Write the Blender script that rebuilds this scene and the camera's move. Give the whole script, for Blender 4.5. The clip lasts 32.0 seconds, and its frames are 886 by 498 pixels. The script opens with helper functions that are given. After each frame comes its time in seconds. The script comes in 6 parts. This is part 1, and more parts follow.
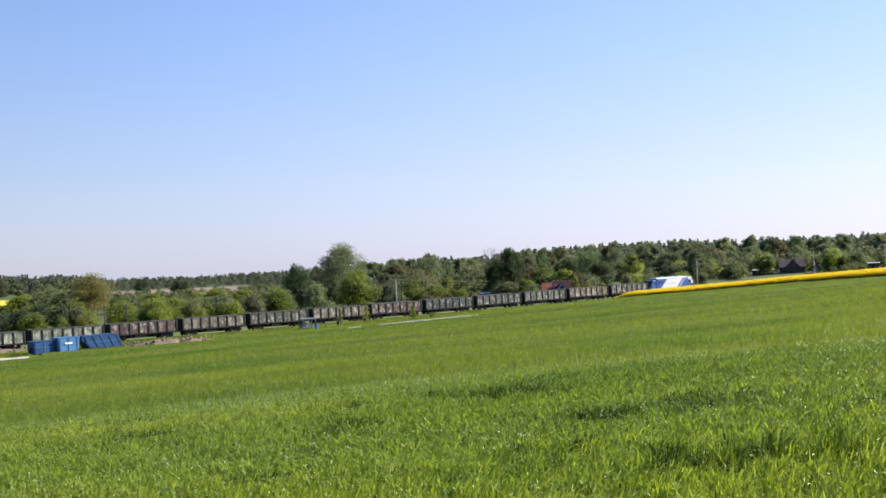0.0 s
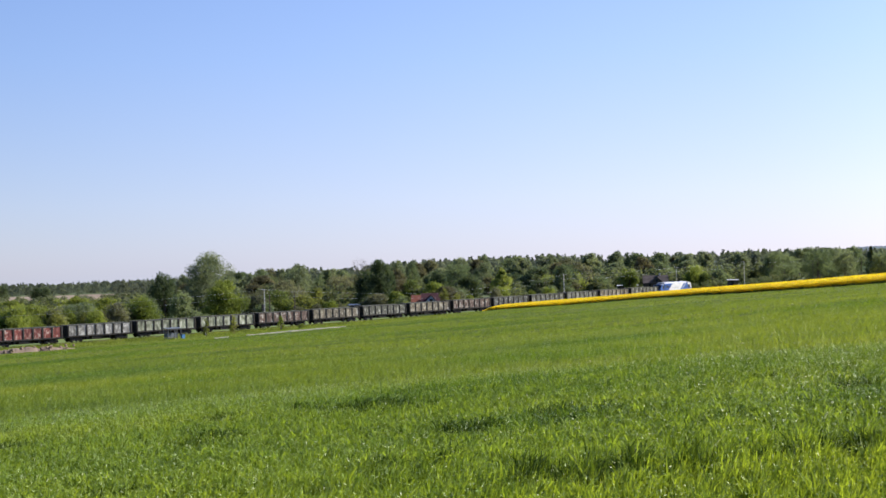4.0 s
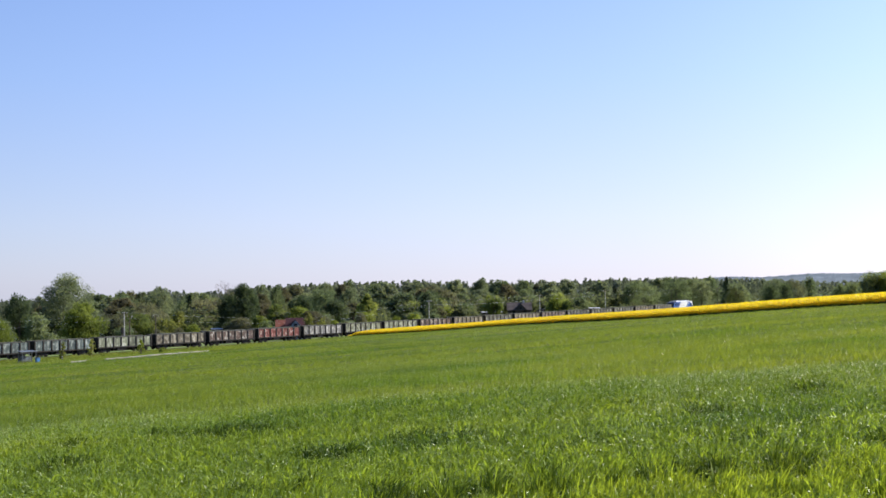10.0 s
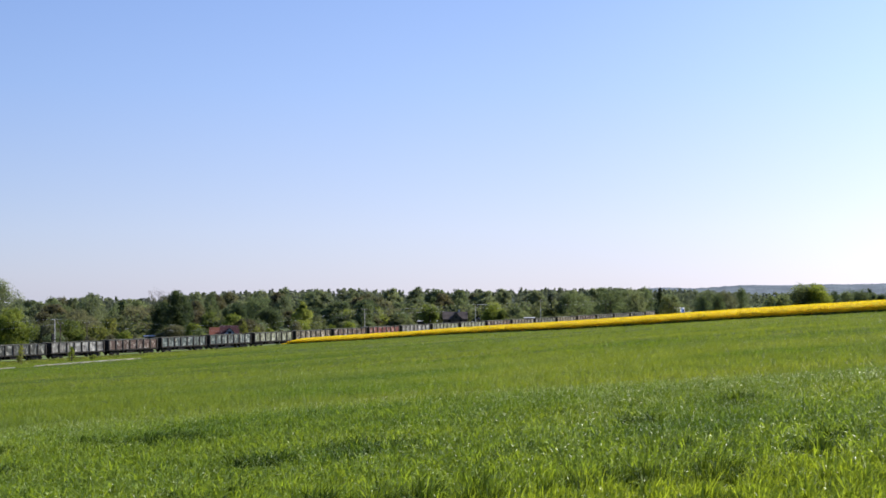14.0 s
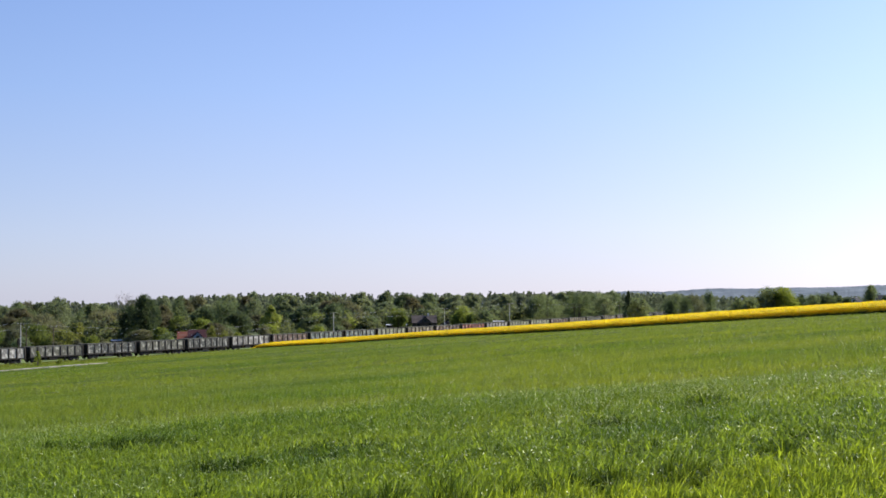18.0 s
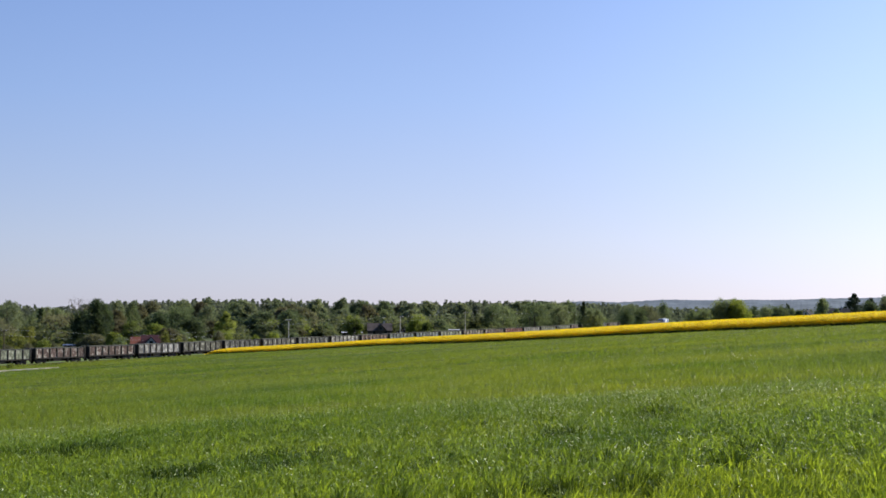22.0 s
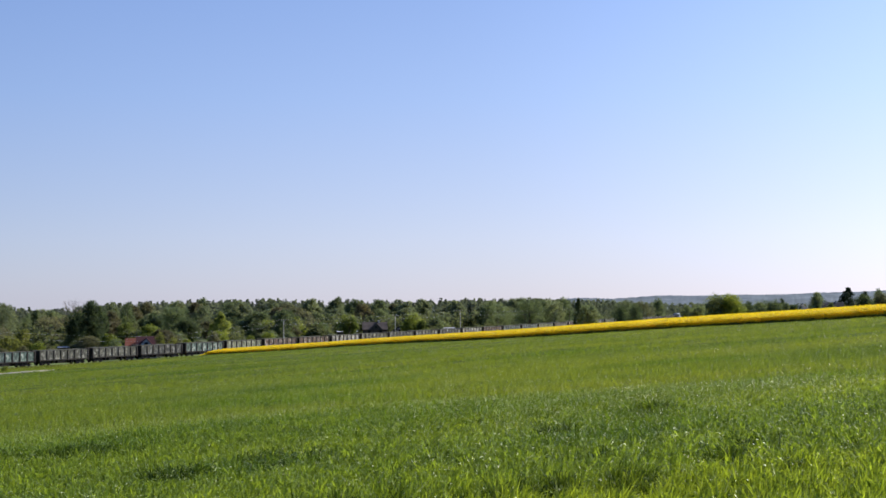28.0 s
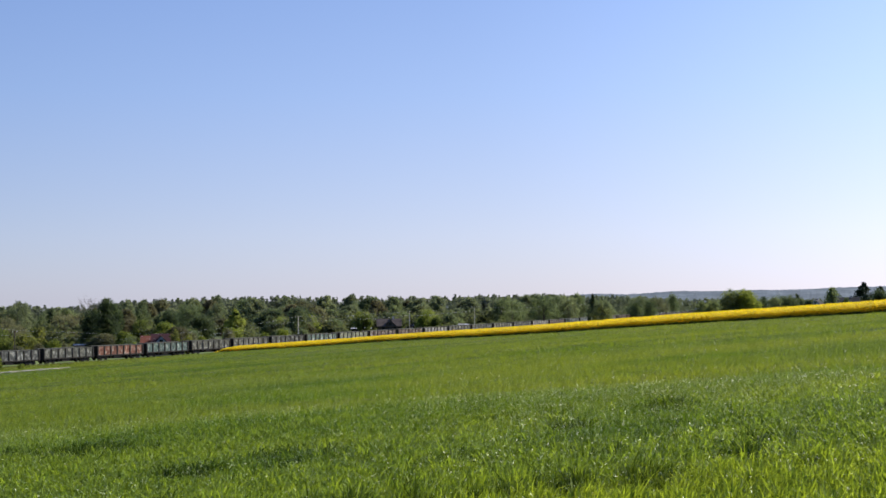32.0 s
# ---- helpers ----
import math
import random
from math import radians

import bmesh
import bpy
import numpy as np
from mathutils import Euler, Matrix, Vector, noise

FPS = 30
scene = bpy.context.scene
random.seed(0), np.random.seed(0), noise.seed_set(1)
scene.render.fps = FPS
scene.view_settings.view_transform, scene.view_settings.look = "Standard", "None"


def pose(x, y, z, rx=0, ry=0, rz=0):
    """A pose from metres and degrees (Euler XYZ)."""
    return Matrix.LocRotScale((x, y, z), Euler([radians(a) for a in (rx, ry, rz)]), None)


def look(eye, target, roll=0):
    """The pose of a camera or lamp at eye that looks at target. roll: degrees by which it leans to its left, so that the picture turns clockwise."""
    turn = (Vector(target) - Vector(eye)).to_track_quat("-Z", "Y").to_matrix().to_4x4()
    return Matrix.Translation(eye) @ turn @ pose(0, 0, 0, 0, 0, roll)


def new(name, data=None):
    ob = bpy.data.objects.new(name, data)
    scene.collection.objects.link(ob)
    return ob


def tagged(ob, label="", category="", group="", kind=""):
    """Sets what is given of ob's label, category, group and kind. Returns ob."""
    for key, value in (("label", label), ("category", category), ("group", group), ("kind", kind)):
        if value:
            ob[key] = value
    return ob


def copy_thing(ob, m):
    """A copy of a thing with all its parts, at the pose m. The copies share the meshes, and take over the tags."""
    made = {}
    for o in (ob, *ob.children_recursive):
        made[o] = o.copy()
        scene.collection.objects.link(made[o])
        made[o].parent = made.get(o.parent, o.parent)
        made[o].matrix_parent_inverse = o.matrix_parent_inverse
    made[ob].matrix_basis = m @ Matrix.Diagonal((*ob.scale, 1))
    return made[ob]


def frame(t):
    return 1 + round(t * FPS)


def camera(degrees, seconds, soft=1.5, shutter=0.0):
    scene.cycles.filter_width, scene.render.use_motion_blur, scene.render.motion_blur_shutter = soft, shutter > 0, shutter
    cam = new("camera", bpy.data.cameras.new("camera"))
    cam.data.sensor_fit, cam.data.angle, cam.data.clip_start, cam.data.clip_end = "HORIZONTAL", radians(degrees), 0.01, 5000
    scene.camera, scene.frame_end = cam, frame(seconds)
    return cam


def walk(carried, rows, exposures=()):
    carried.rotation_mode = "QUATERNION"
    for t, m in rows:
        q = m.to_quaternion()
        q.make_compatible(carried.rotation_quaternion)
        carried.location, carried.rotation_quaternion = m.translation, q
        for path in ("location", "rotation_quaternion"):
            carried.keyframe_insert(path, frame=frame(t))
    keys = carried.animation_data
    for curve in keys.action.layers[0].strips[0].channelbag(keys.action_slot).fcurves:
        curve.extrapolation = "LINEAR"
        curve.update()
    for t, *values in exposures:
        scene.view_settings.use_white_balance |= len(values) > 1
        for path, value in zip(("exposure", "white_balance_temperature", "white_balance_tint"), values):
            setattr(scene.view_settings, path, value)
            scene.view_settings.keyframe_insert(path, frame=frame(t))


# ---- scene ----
# A freight train passes beyond a sloping wheat field. The camera stands still at eye height and pans.
cam = camera(38.38, 32.0, soft=1.6)
PATH = [
    (0.0, pose(0.000, -0.000, 1.6, 90.305, 2.388, -1.648)),
    (0.5, pose(0.003, -0.001, 1.6, 90.468, 2.148, -2.245)),
    (1.0, pose(0.006, -0.002, 1.6, 90.557, 2.121, -3.085)),
    (1.5, pose(0.008, -0.003, 1.6, 90.378, 1.922, -3.888)),
    (2.0, pose(0.011, -0.004, 1.6, 90.269, 1.469, -4.614)),
    (2.5, pose(0.014, -0.005, 1.6, 90.321, 1.286, -5.225)),
    (3.0, pose(0.017, -0.006, 1.6, 90.394, 1.434, -6.047)),
    (3.5, pose(0.020, -0.007, 1.6, 90.497, 1.503, -6.827)),
    (5.5, pose(0.031, -0.011, 1.6, 91.194, 1.300, -9.369)),
    (6.0, pose(0.034, -0.012, 1.6, 91.362, 1.293, -10.063)),
    (6.5, pose(0.037, -0.013, 1.6, 91.443, 1.135, -10.593)),
    (7.0, pose(0.039, -0.014, 1.6, 91.299, 0.909, -10.899)),
    (7.5, pose(0.042, -0.015, 1.6, 91.251, 0.830, -11.299)),
    (8.0, pose(0.045, -0.016, 1.6, 91.267, 0.833, -11.700)),
    (8.5, pose(0.048, -0.017, 1.6, 91.311, 0.956, -12.272)),
    (9.0, pose(0.051, -0.018, 1.6, 91.395, 1.028, -12.761)),
    (9.5, pose(0.054, -0.019, 1.6, 91.474, 0.867, -13.087)),
    (10.0, pose(0.056, -0.020, 1.6, 91.674, 0.736, -13.533)),
    (10.5, pose(0.059, -0.021, 1.6, 91.777, 0.605, -13.926)),
    (11.0, pose(0.062, -0.022, 1.6, 91.845, 0.762, -14.456)),
    (11.5, pose(0.065, -0.023, 1.6, 91.813, 0.757, -14.922)),
    (12.0, pose(0.068, -0.024, 1.6, 91.803, 0.862, -15.196)),
    (12.5, pose(0.070, -0.026, 1.6, 91.880, 0.681, -15.478)),
    (13.0, pose(0.073, -0.027, 1.6, 91.925, 0.559, -15.719)),
    (13.5, pose(0.076, -0.028, 1.6, 91.977, 0.486, -15.991)),
    (14.0, pose(0.079, -0.029, 1.6, 92.047, 0.269, -16.410)),
    (14.5, pose(0.082, -0.030, 1.6, 92.026, 0.192, -16.835)),
    (15.0, pose(0.085, -0.031, 1.6, 92.026, 0.087, -17.164)),
    (15.5, pose(0.087, -0.032, 1.6, 91.993, 0.082, -17.401)),
    (17.5, pose(0.099, -0.036, 1.6, 92.153, 0.460, -17.704)),
    (18.0, pose(0.102, -0.037, 1.6, 92.204, 0.353, -17.797)),
    (18.5, pose(0.104, -0.038, 1.6, 92.280, 0.088, -18.177)),
    (19.0, pose(0.107, -0.039, 1.6, 92.340, -0.174, -18.597)),
    (19.5, pose(0.110, -0.040, 1.6, 92.381, -0.271, -18.956)),
    (20.0, pose(0.113, -0.041, 1.6, 92.469, -0.365, -19.226)),
    (20.5, pose(0.113, -0.041, 1.6, 92.512, -0.500, -19.377)),
    (21.0, pose(0.113, -0.041, 1.6, 92.569, -0.424, -19.460)),
    (21.5, pose(0.113, -0.041, 1.6, 92.565, -0.299, -19.578)),
    (22.0, pose(0.113, -0.041, 1.6, 92.573, -0.324, -19.777)),
    (22.5, pose(0.113, -0.041, 1.6, 92.594, -0.408, -19.989)),
    (23.0, pose(0.113, -0.041, 1.6, 92.610, -0.462, -20.204)),
    (23.5, pose(0.113, -0.041, 1.6, 92.623, -0.622, -20.078)),
    (24.0, pose(0.113, -0.041, 1.6, 92.587, -0.213, -19.940)),
    (24.5, pose(0.113, -0.041, 1.6, 92.599, 0.199, -19.868)),
    (25.0, pose(0.113, -0.041, 1.6, 92.574, 0.273, -19.941)),
    (25.5, pose(0.113, -0.041, 1.6, 92.507, 0.326, -20.113)),
    (27.5, pose(0.113, -0.041, 1.6, 92.483, 0.604, -19.784)),
    (28.0, pose(0.113, -0.041, 1.6, 92.493, 0.286, -20.008)),
    (28.5, pose(0.113, -0.041, 1.6, 92.536, 0.246, -20.155)),
    (29.0, pose(0.113, -0.041, 1.6, 92.515, 0.201, -20.107)),
    (29.5, pose(0.113, -0.041, 1.6, 92.514, 0.200, -20.138)),
    (30.0, pose(0.113, -0.041, 1.6, 92.452, 0.127, -20.261)),
    (30.5, pose(0.113, -0.041, 1.6, 92.425, 0.084, -20.300)),
    (31.0, pose(0.113, -0.041, 1.6, 92.449, 0.295, -20.146)),
    (31.5, pose(0.113, -0.041, 1.6, 92.479, 0.413, -19.926)),
    (32.0, pose(0.113, -0.041, 1.6, 92.336, 0.496, -19.372)),
]
walk(cam, PATH, [(0.0, 0.90), (3.0, 0.81), (7.0, 0.79), (10.0, 0.79), (11.0, 0.72), (12.0, 0.69), (14.0, 0.66), (15.0, 0.67), (18.0, 0.65), (19.0, 0.48), (22.0, 0.46), (32.0, 0.46)])

# ---- light ----
SUN_AZ, SUN_EL = 82.0, 34.0
world = bpy.data.worlds.new("sky")
scene.world = world
world.use_nodes = True
wn = world.node_tree.nodes
sky = wn.new("ShaderNodeTexSky")
sky.sky_type = "NISHITA"
sky.sun_disc = False
sky.sun_elevation, sky.sun_rotation = radians(SUN_EL), radians(SUN_AZ)
sky.altitude, sky.air_density, sky.dust_density, sky.ozone_density = 150, 1.0, 0.25, 1.6
# clear spring air: pale at the horizon, blue above, laid over the physical sky
wl = world.node_tree.links
sep, coord = wn.new("ShaderNodeSeparateXYZ"), wn.new("ShaderNodeTexCoord")
wl.new(coord.outputs["Generated"], sep.inputs[0])
grad = wn.new("ShaderNodeValToRGB")
grad.color_ramp.elements[0].color = (0.52, 0.555, 0.80, 1)
for stop, colour in ((0.05, (0.50, 0.57, 0.875)), (0.16, (0.350, 0.499, 0.920)), (0.36, (0.155, 0.310, 0.78))):
    e = grad.color_ramp.elements.new(stop)
    e.color = (*colour, 1)
grad.color_ramp.elements[-1].color = (0.06, 0.17, 0.55, 1)
wl.new(sep.outputs[2], grad.inputs[0])
lift = wn.new("ShaderNodeVectorMath")
lift.operation = "SCALE"
# the sky brightens towards the sun
toward = wn.new("ShaderNodeVectorMath")
toward.operation = "DOT_PRODUCT"
toward.inputs[1].default_value = (math.sin(radians(SUN_AZ)), math.cos(radians(SUN_AZ)), 0.26)
wl.new(coord.outputs["Generated"], toward.inputs[0])
glow = wn.new("ShaderNodeMath")
glow.operation = "MULTIPLY_ADD"
glow.inputs[1].default_value, glow.inputs[2].default_value = 2.85, 3.46
wl.new(toward.outputs["Value"], glow.inputs[0])
near_sun = wn.new("ShaderNodeMath")
near_sun.operation, near_sun.use_clamp = "SUBTRACT", True
near_sun.inputs[1].default_value = 0.5
wl.new(toward.outputs["Value"], near_sun.inputs[0])
curve = wn.new("ShaderNodeMath")
curve.operation = "POWER"
curve.inputs[1].default_value = 1.6
wl.new(near_sun.outputs[0], curve.inputs[0])
more = wn.new("ShaderNodeMath")
more.operation = "MULTIPLY_ADD"
more.inputs[1].default_value = 14.0
wl.new(curve.outputs[0], more.inputs[0])
wl.new(glow.outputs[0], more.inputs[2])
wl.new(more.outputs[0], lift.inputs["Scale"])
warm = wn.new("ShaderNodeValToRGB")
warm.color_ramp.elements[0].position, warm.color_ramp.elements[0].color = 0.5, (0.905, 0.975, 1.055, 1)
warm.color_ramp.elements[1].position, warm.color_ramp.elements[1].color = 0.88, (1.12, 1.02, 0.95, 1)
half = wn.new("ShaderNodeMath")
half.operation = "MULTIPLY_ADD"
half.inputs[1].default_value, half.inputs[2].default_value = 0.5, 0.5
wl.new(toward.outputs["Value"], half.inputs[0])
wl.new(half.outputs[0], warm.inputs[0])
tinted = wn.new("ShaderNodeMix")
tinted.data_type, tinted.blend_type = "RGBA", "MULTIPLY"
tinted.inputs[0].default_value = 1.0
wl.new(grad.outputs[0], tinted.inputs[6])
wl.new(warm.outputs[0], tinted.inputs[7])
wl.new(tinted.outputs[2], lift.inputs[0])
blend = wn.new("ShaderNodeMix")
blend.data_type = "RGBA"
blend.inputs[0].default_value = 0.80
wl.new(sky.outputs[0], blend.inputs[6])
wl.new(lift.outputs[0], blend.inputs[7])
wl.new(blend.outputs[2], wn["Background"].inputs[0])
wn["Background"].inputs[1].default_value = 0.14
sun = new("sun", bpy.data.lights.new("sun", "SUN"))
sun.data.energy, sun.data.angle, sun.data.color = 5.0, radians(0.55), (1.0, 0.93, 0.83)
sa, se = radians(SUN_AZ), radians(SUN_EL)
sun.matrix_world = look((math.sin(sa) * math.cos(se) * 50, math.cos(sa) * math.cos(se) * 50, math.sin(se) * 50), (0, 0, 0))

# ---- the plan ----
TH = 0.9733                                   # heading of the railway, from north
DX, DY = math.sin(TH), math.cos(TH)           # along the track
NX, NY = -math.cos(TH), math.sin(TH)          # away from the camera's side


def track_off(s):
    """Distance of the track's centreline along the normal, at s metres along it."""
    s = np.asarray(s, float)
    far = np.maximum(s - 350, 0)
    return 216.3 + 1.377e-4 * s * s + 3.5e-4 * far * far


def rail_z(s):
    c = np.clip(s, -60, 450)
    return -11.73 + 0.00602 * c + 5.86e-6 * c * c


def track_point(s, side=0.0):
    """A point of the track, side metres towards the camera."""
    d = float(track_off(s)) - side
    return Vector((d * NX + s * DX, d * NY + s * DY, float(rail_z(s))))


def smooth(v):
    v = np.clip(v, 0, 1)
    return v * v * (3 - 2 * v)


def plan(x, y):
    """Place along the track, distance in front of it, distance into the rape field."""
    x, y = np.asarray(x, float), np.asarray(y, float)
    s = x * DX + y * DY
    w = track_off(np.clip(s, -700, 900)) - (x * NX + y * NY)
    return s, w, s - (200 - 0.433 * (w - 6))


def ground_z(x, y):
    """The lie of the land: a field that falls to the railway, a valley floor behind it."""
    x, y = np.asarray(x, float), np.asarray(y, float)
    s, w, u = plan(x, y)
    into = np.maximum(u, 0)
    behind = smooth((-w - 12) / 60)
    low = rail_z(s) * (1 - behind) + rail_z(150 + 1.267 * x) * behind - 0.30
    field = np.clip(0.0554 * x - 0.0417 * y - 0.0045 * into, low, 6)
    f = smooth((w - 5) / (14 + 0.35 * np.minimum(into, 400)))
    roll = 0.10 * np.sin(x * 0.11 + 1.0) * np.sin(y * 0.07) * np.clip((np.hypot(x, y) - 15) / 40, 0, 1)
    away = np.maximum(np.hypot(x, y) - 550, 0)
    z = low + (field - low) * f
    z = z - 0.35 * f
    return z + roll * np.clip(f + (w < -30), 0, 1) - 0.0065 * away * smooth((-w - 40) / 200) * (0.35 + 0.65 * smooth((250 - x) / 350))


def at(az, dist, lift=0.0):
    """A spot on the ground at a bearing and a distance."""
    x, y = dist * math.sin(radians(az)), dist * math.cos(radians(az))
    return Vector((x, y, float(ground_z(x, y)) + lift))


# ---- materials ----
def mat(name, rough=0.8, metal=0.0):
    m = bpy.data.materials.new(name)
    m.use_nodes = True
    b = m.node_tree.nodes["Principled BSDF"]
    b.inputs["Roughness"].default_value, b.inputs["Metallic"].default_value = rough, metal
    b.inputs["Specular IOR Level"].default_value = 0.35
    return m, m.node_tree.nodes, m.node_tree.links, b


def ramp(n, l, source, stops):
    r = n.new("ShaderNodeValToRGB")
    while len(r.color_ramp.elements) < len(stops):
        r.color_ramp.elements.new(0.5)
    for e, (p, c) in zip(r.color_ramp.elements, stops):
        e.position, e.color = p, (*c, 1)
    l.new(source, r.inputs[0])
    return r.outputs[0]


def noisy(n, l, scale, detail=4, coords="Object", stretch=None, shuffle=False):
    tc = n.new("ShaderNodeTexCoord")
    out = tc.outputs[coords]
    if stretch:
        mp = n.new("ShaderNodeMapping")
        mp.inputs["Scale"].default_value = stretch
        l.new(out, mp.inputs[0])
        out = mp.outputs[0]
    if shuffle:
        oi, va = n.new("ShaderNodeObjectInfo"), n.new("ShaderNodeVectorMath")
        va.operation = "MULTIPLY_ADD"
        va.inputs[1].default_value = (1, 1, 1)
        far = n.new("ShaderNodeMath")
        far.operation = "MULTIPLY"
        far.inputs[1].default_value = 61.0
        l.new(oi.outputs["Random"], far.inputs[0])
        l.new(out, va.inputs[0])
        l.new(far.outputs[0], va.inputs[2])
        out = va.outputs[0]
    t = n.new("ShaderNodeTexNoise")
    t.inputs["Scale"].default_value, t.inputs["Detail"].default_value = scale, detail
    l.new(out, t.inputs["Vector"])
    return t.outputs["Fac"]


def mix(n, l, fac, a, b, how="MIX"):
    x = n.new("ShaderNodeMix")
    x.data_type, x.blend_type = "RGBA", how
    for socket, v in ((x.inputs[0], fac), (x.inputs[6], a), (x.inputs[7], b)):
        if isinstance(v, (int, float)):
            socket.default_value = v
        elif isinstance(v, tuple):
            socket.default_value = (*v, 1)
        else:
            l.new(v, socket)
    return x.outputs[2]


def surface(name, stops, scale=2.0, rough=0.8, metal=0.0, bump=0.0, fine=20.0, grime=None, stretch=None):
    """Two scales of noise through a colour ramp, with a little relief."""
    m, n, l, b = mat(name, rough, metal)
    big, small = noisy(n, l, scale, 5, stretch=stretch, shuffle=bool(grime)), noisy(n, l, fine, 3)
    add = n.new("ShaderNodeMath")
    add.operation = "MULTIPLY_ADD"
    l.new(small, add.inputs[0])
    add.inputs[1].default_value = 0.35
    sub = n.new("ShaderNodeMath")
    sub.operation = "SUBTRACT"
    l.new(big, sub.inputs[0])
    sub.inputs[1].default_value = 0.175
    l.new(sub.outputs[0], add.inputs[2])
    c = ramp(n, l, add.outputs[0], stops)
    if grime:
        oi = n.new("ShaderNodeObjectInfo")
        g = ramp(n, l, oi.outputs["Random"], [(0, (grime, grime, grime)), (1, (1, 1, 1))])
        c = mix(n, l, 1.0, c, g, "MULTIPLY")
    l.new(c, b.inputs["Base Color"])
    if bump:
        bp = n.new("ShaderNodeBump")
        bp.inputs["Strength"].default_value, bp.inputs["Distance"].default_value = bump, 0.05
        l.new(small, bp.inputs["Height"])
        l.new(bp.outputs[0], b.inputs["Normal"])
    return m


def foliage(name, dark, light, through_light=0.61, patch=0.12, vary=0.24, gloss=0.75, warm=None):
    """Leaves: grain leaf by leaf, patches over metres, a tint tree by tree, light that comes through."""
    m, n, l, b = mat(name, gloss)
    geo, oi = n.new("ShaderNodeNewGeometry"), n.new("ShaderNodeObjectInfo")
    t = n.new("ShaderNodeTexNoise")
    t.inputs["Scale"].default_value, t.inputs["Detail"].default_value = patch, 4
    l.new(geo.outputs["Position"], t.inputs["Vector"])
    add = n.new("ShaderNodeMath")
    add.operation = "MULTIPLY_ADD"
    l.new(geo.outputs["Random Per Island"], add.inputs[0])
    add.inputs[1].default_value = vary
    sub = n.new("ShaderNodeMath")
    sub.operation = "SUBTRACT"
    l.new(t.outputs["Fac"], sub.inputs[0])
    sub.inputs[1].default_value = vary / 2
    l.new(sub.outputs[0], add.inputs[2])
    stops = [(0.25, dark), (0.75, light)] + ([(0.92, warm)] if warm else [])
    c = ramp(n, l, add.outputs[0], stops)
    tint = ramp(n, l, oi.outputs["Random"], [(0, (0.8, 0.82, 0.8)), (1, (1.15, 1.1, 1.05))])
    c = mix(n, l, 1.0, c, tint, "MULTIPLY")
    l.new(c, b.inputs["Base Color"])
    tr = n.new("ShaderNodeBsdfTranslucent")
    b.inputs["Specular IOR Level"].default_value = 0.2
    lit = mix(n, l, 1.0, c, (1.12, 1.14, 0.72), "MULTIPLY")
    l.new(lit, tr.inputs["Color"])
    ms = n.new("ShaderNodeMixShader")
    ms.inputs[0].default_value = through_light
    l.new(b.outputs[0], ms.inputs[1])
    l.new(tr.outputs[0], ms.inputs[2])
    l.new(ms.outputs[0], n["Material Output"].inputs[0])
    return m


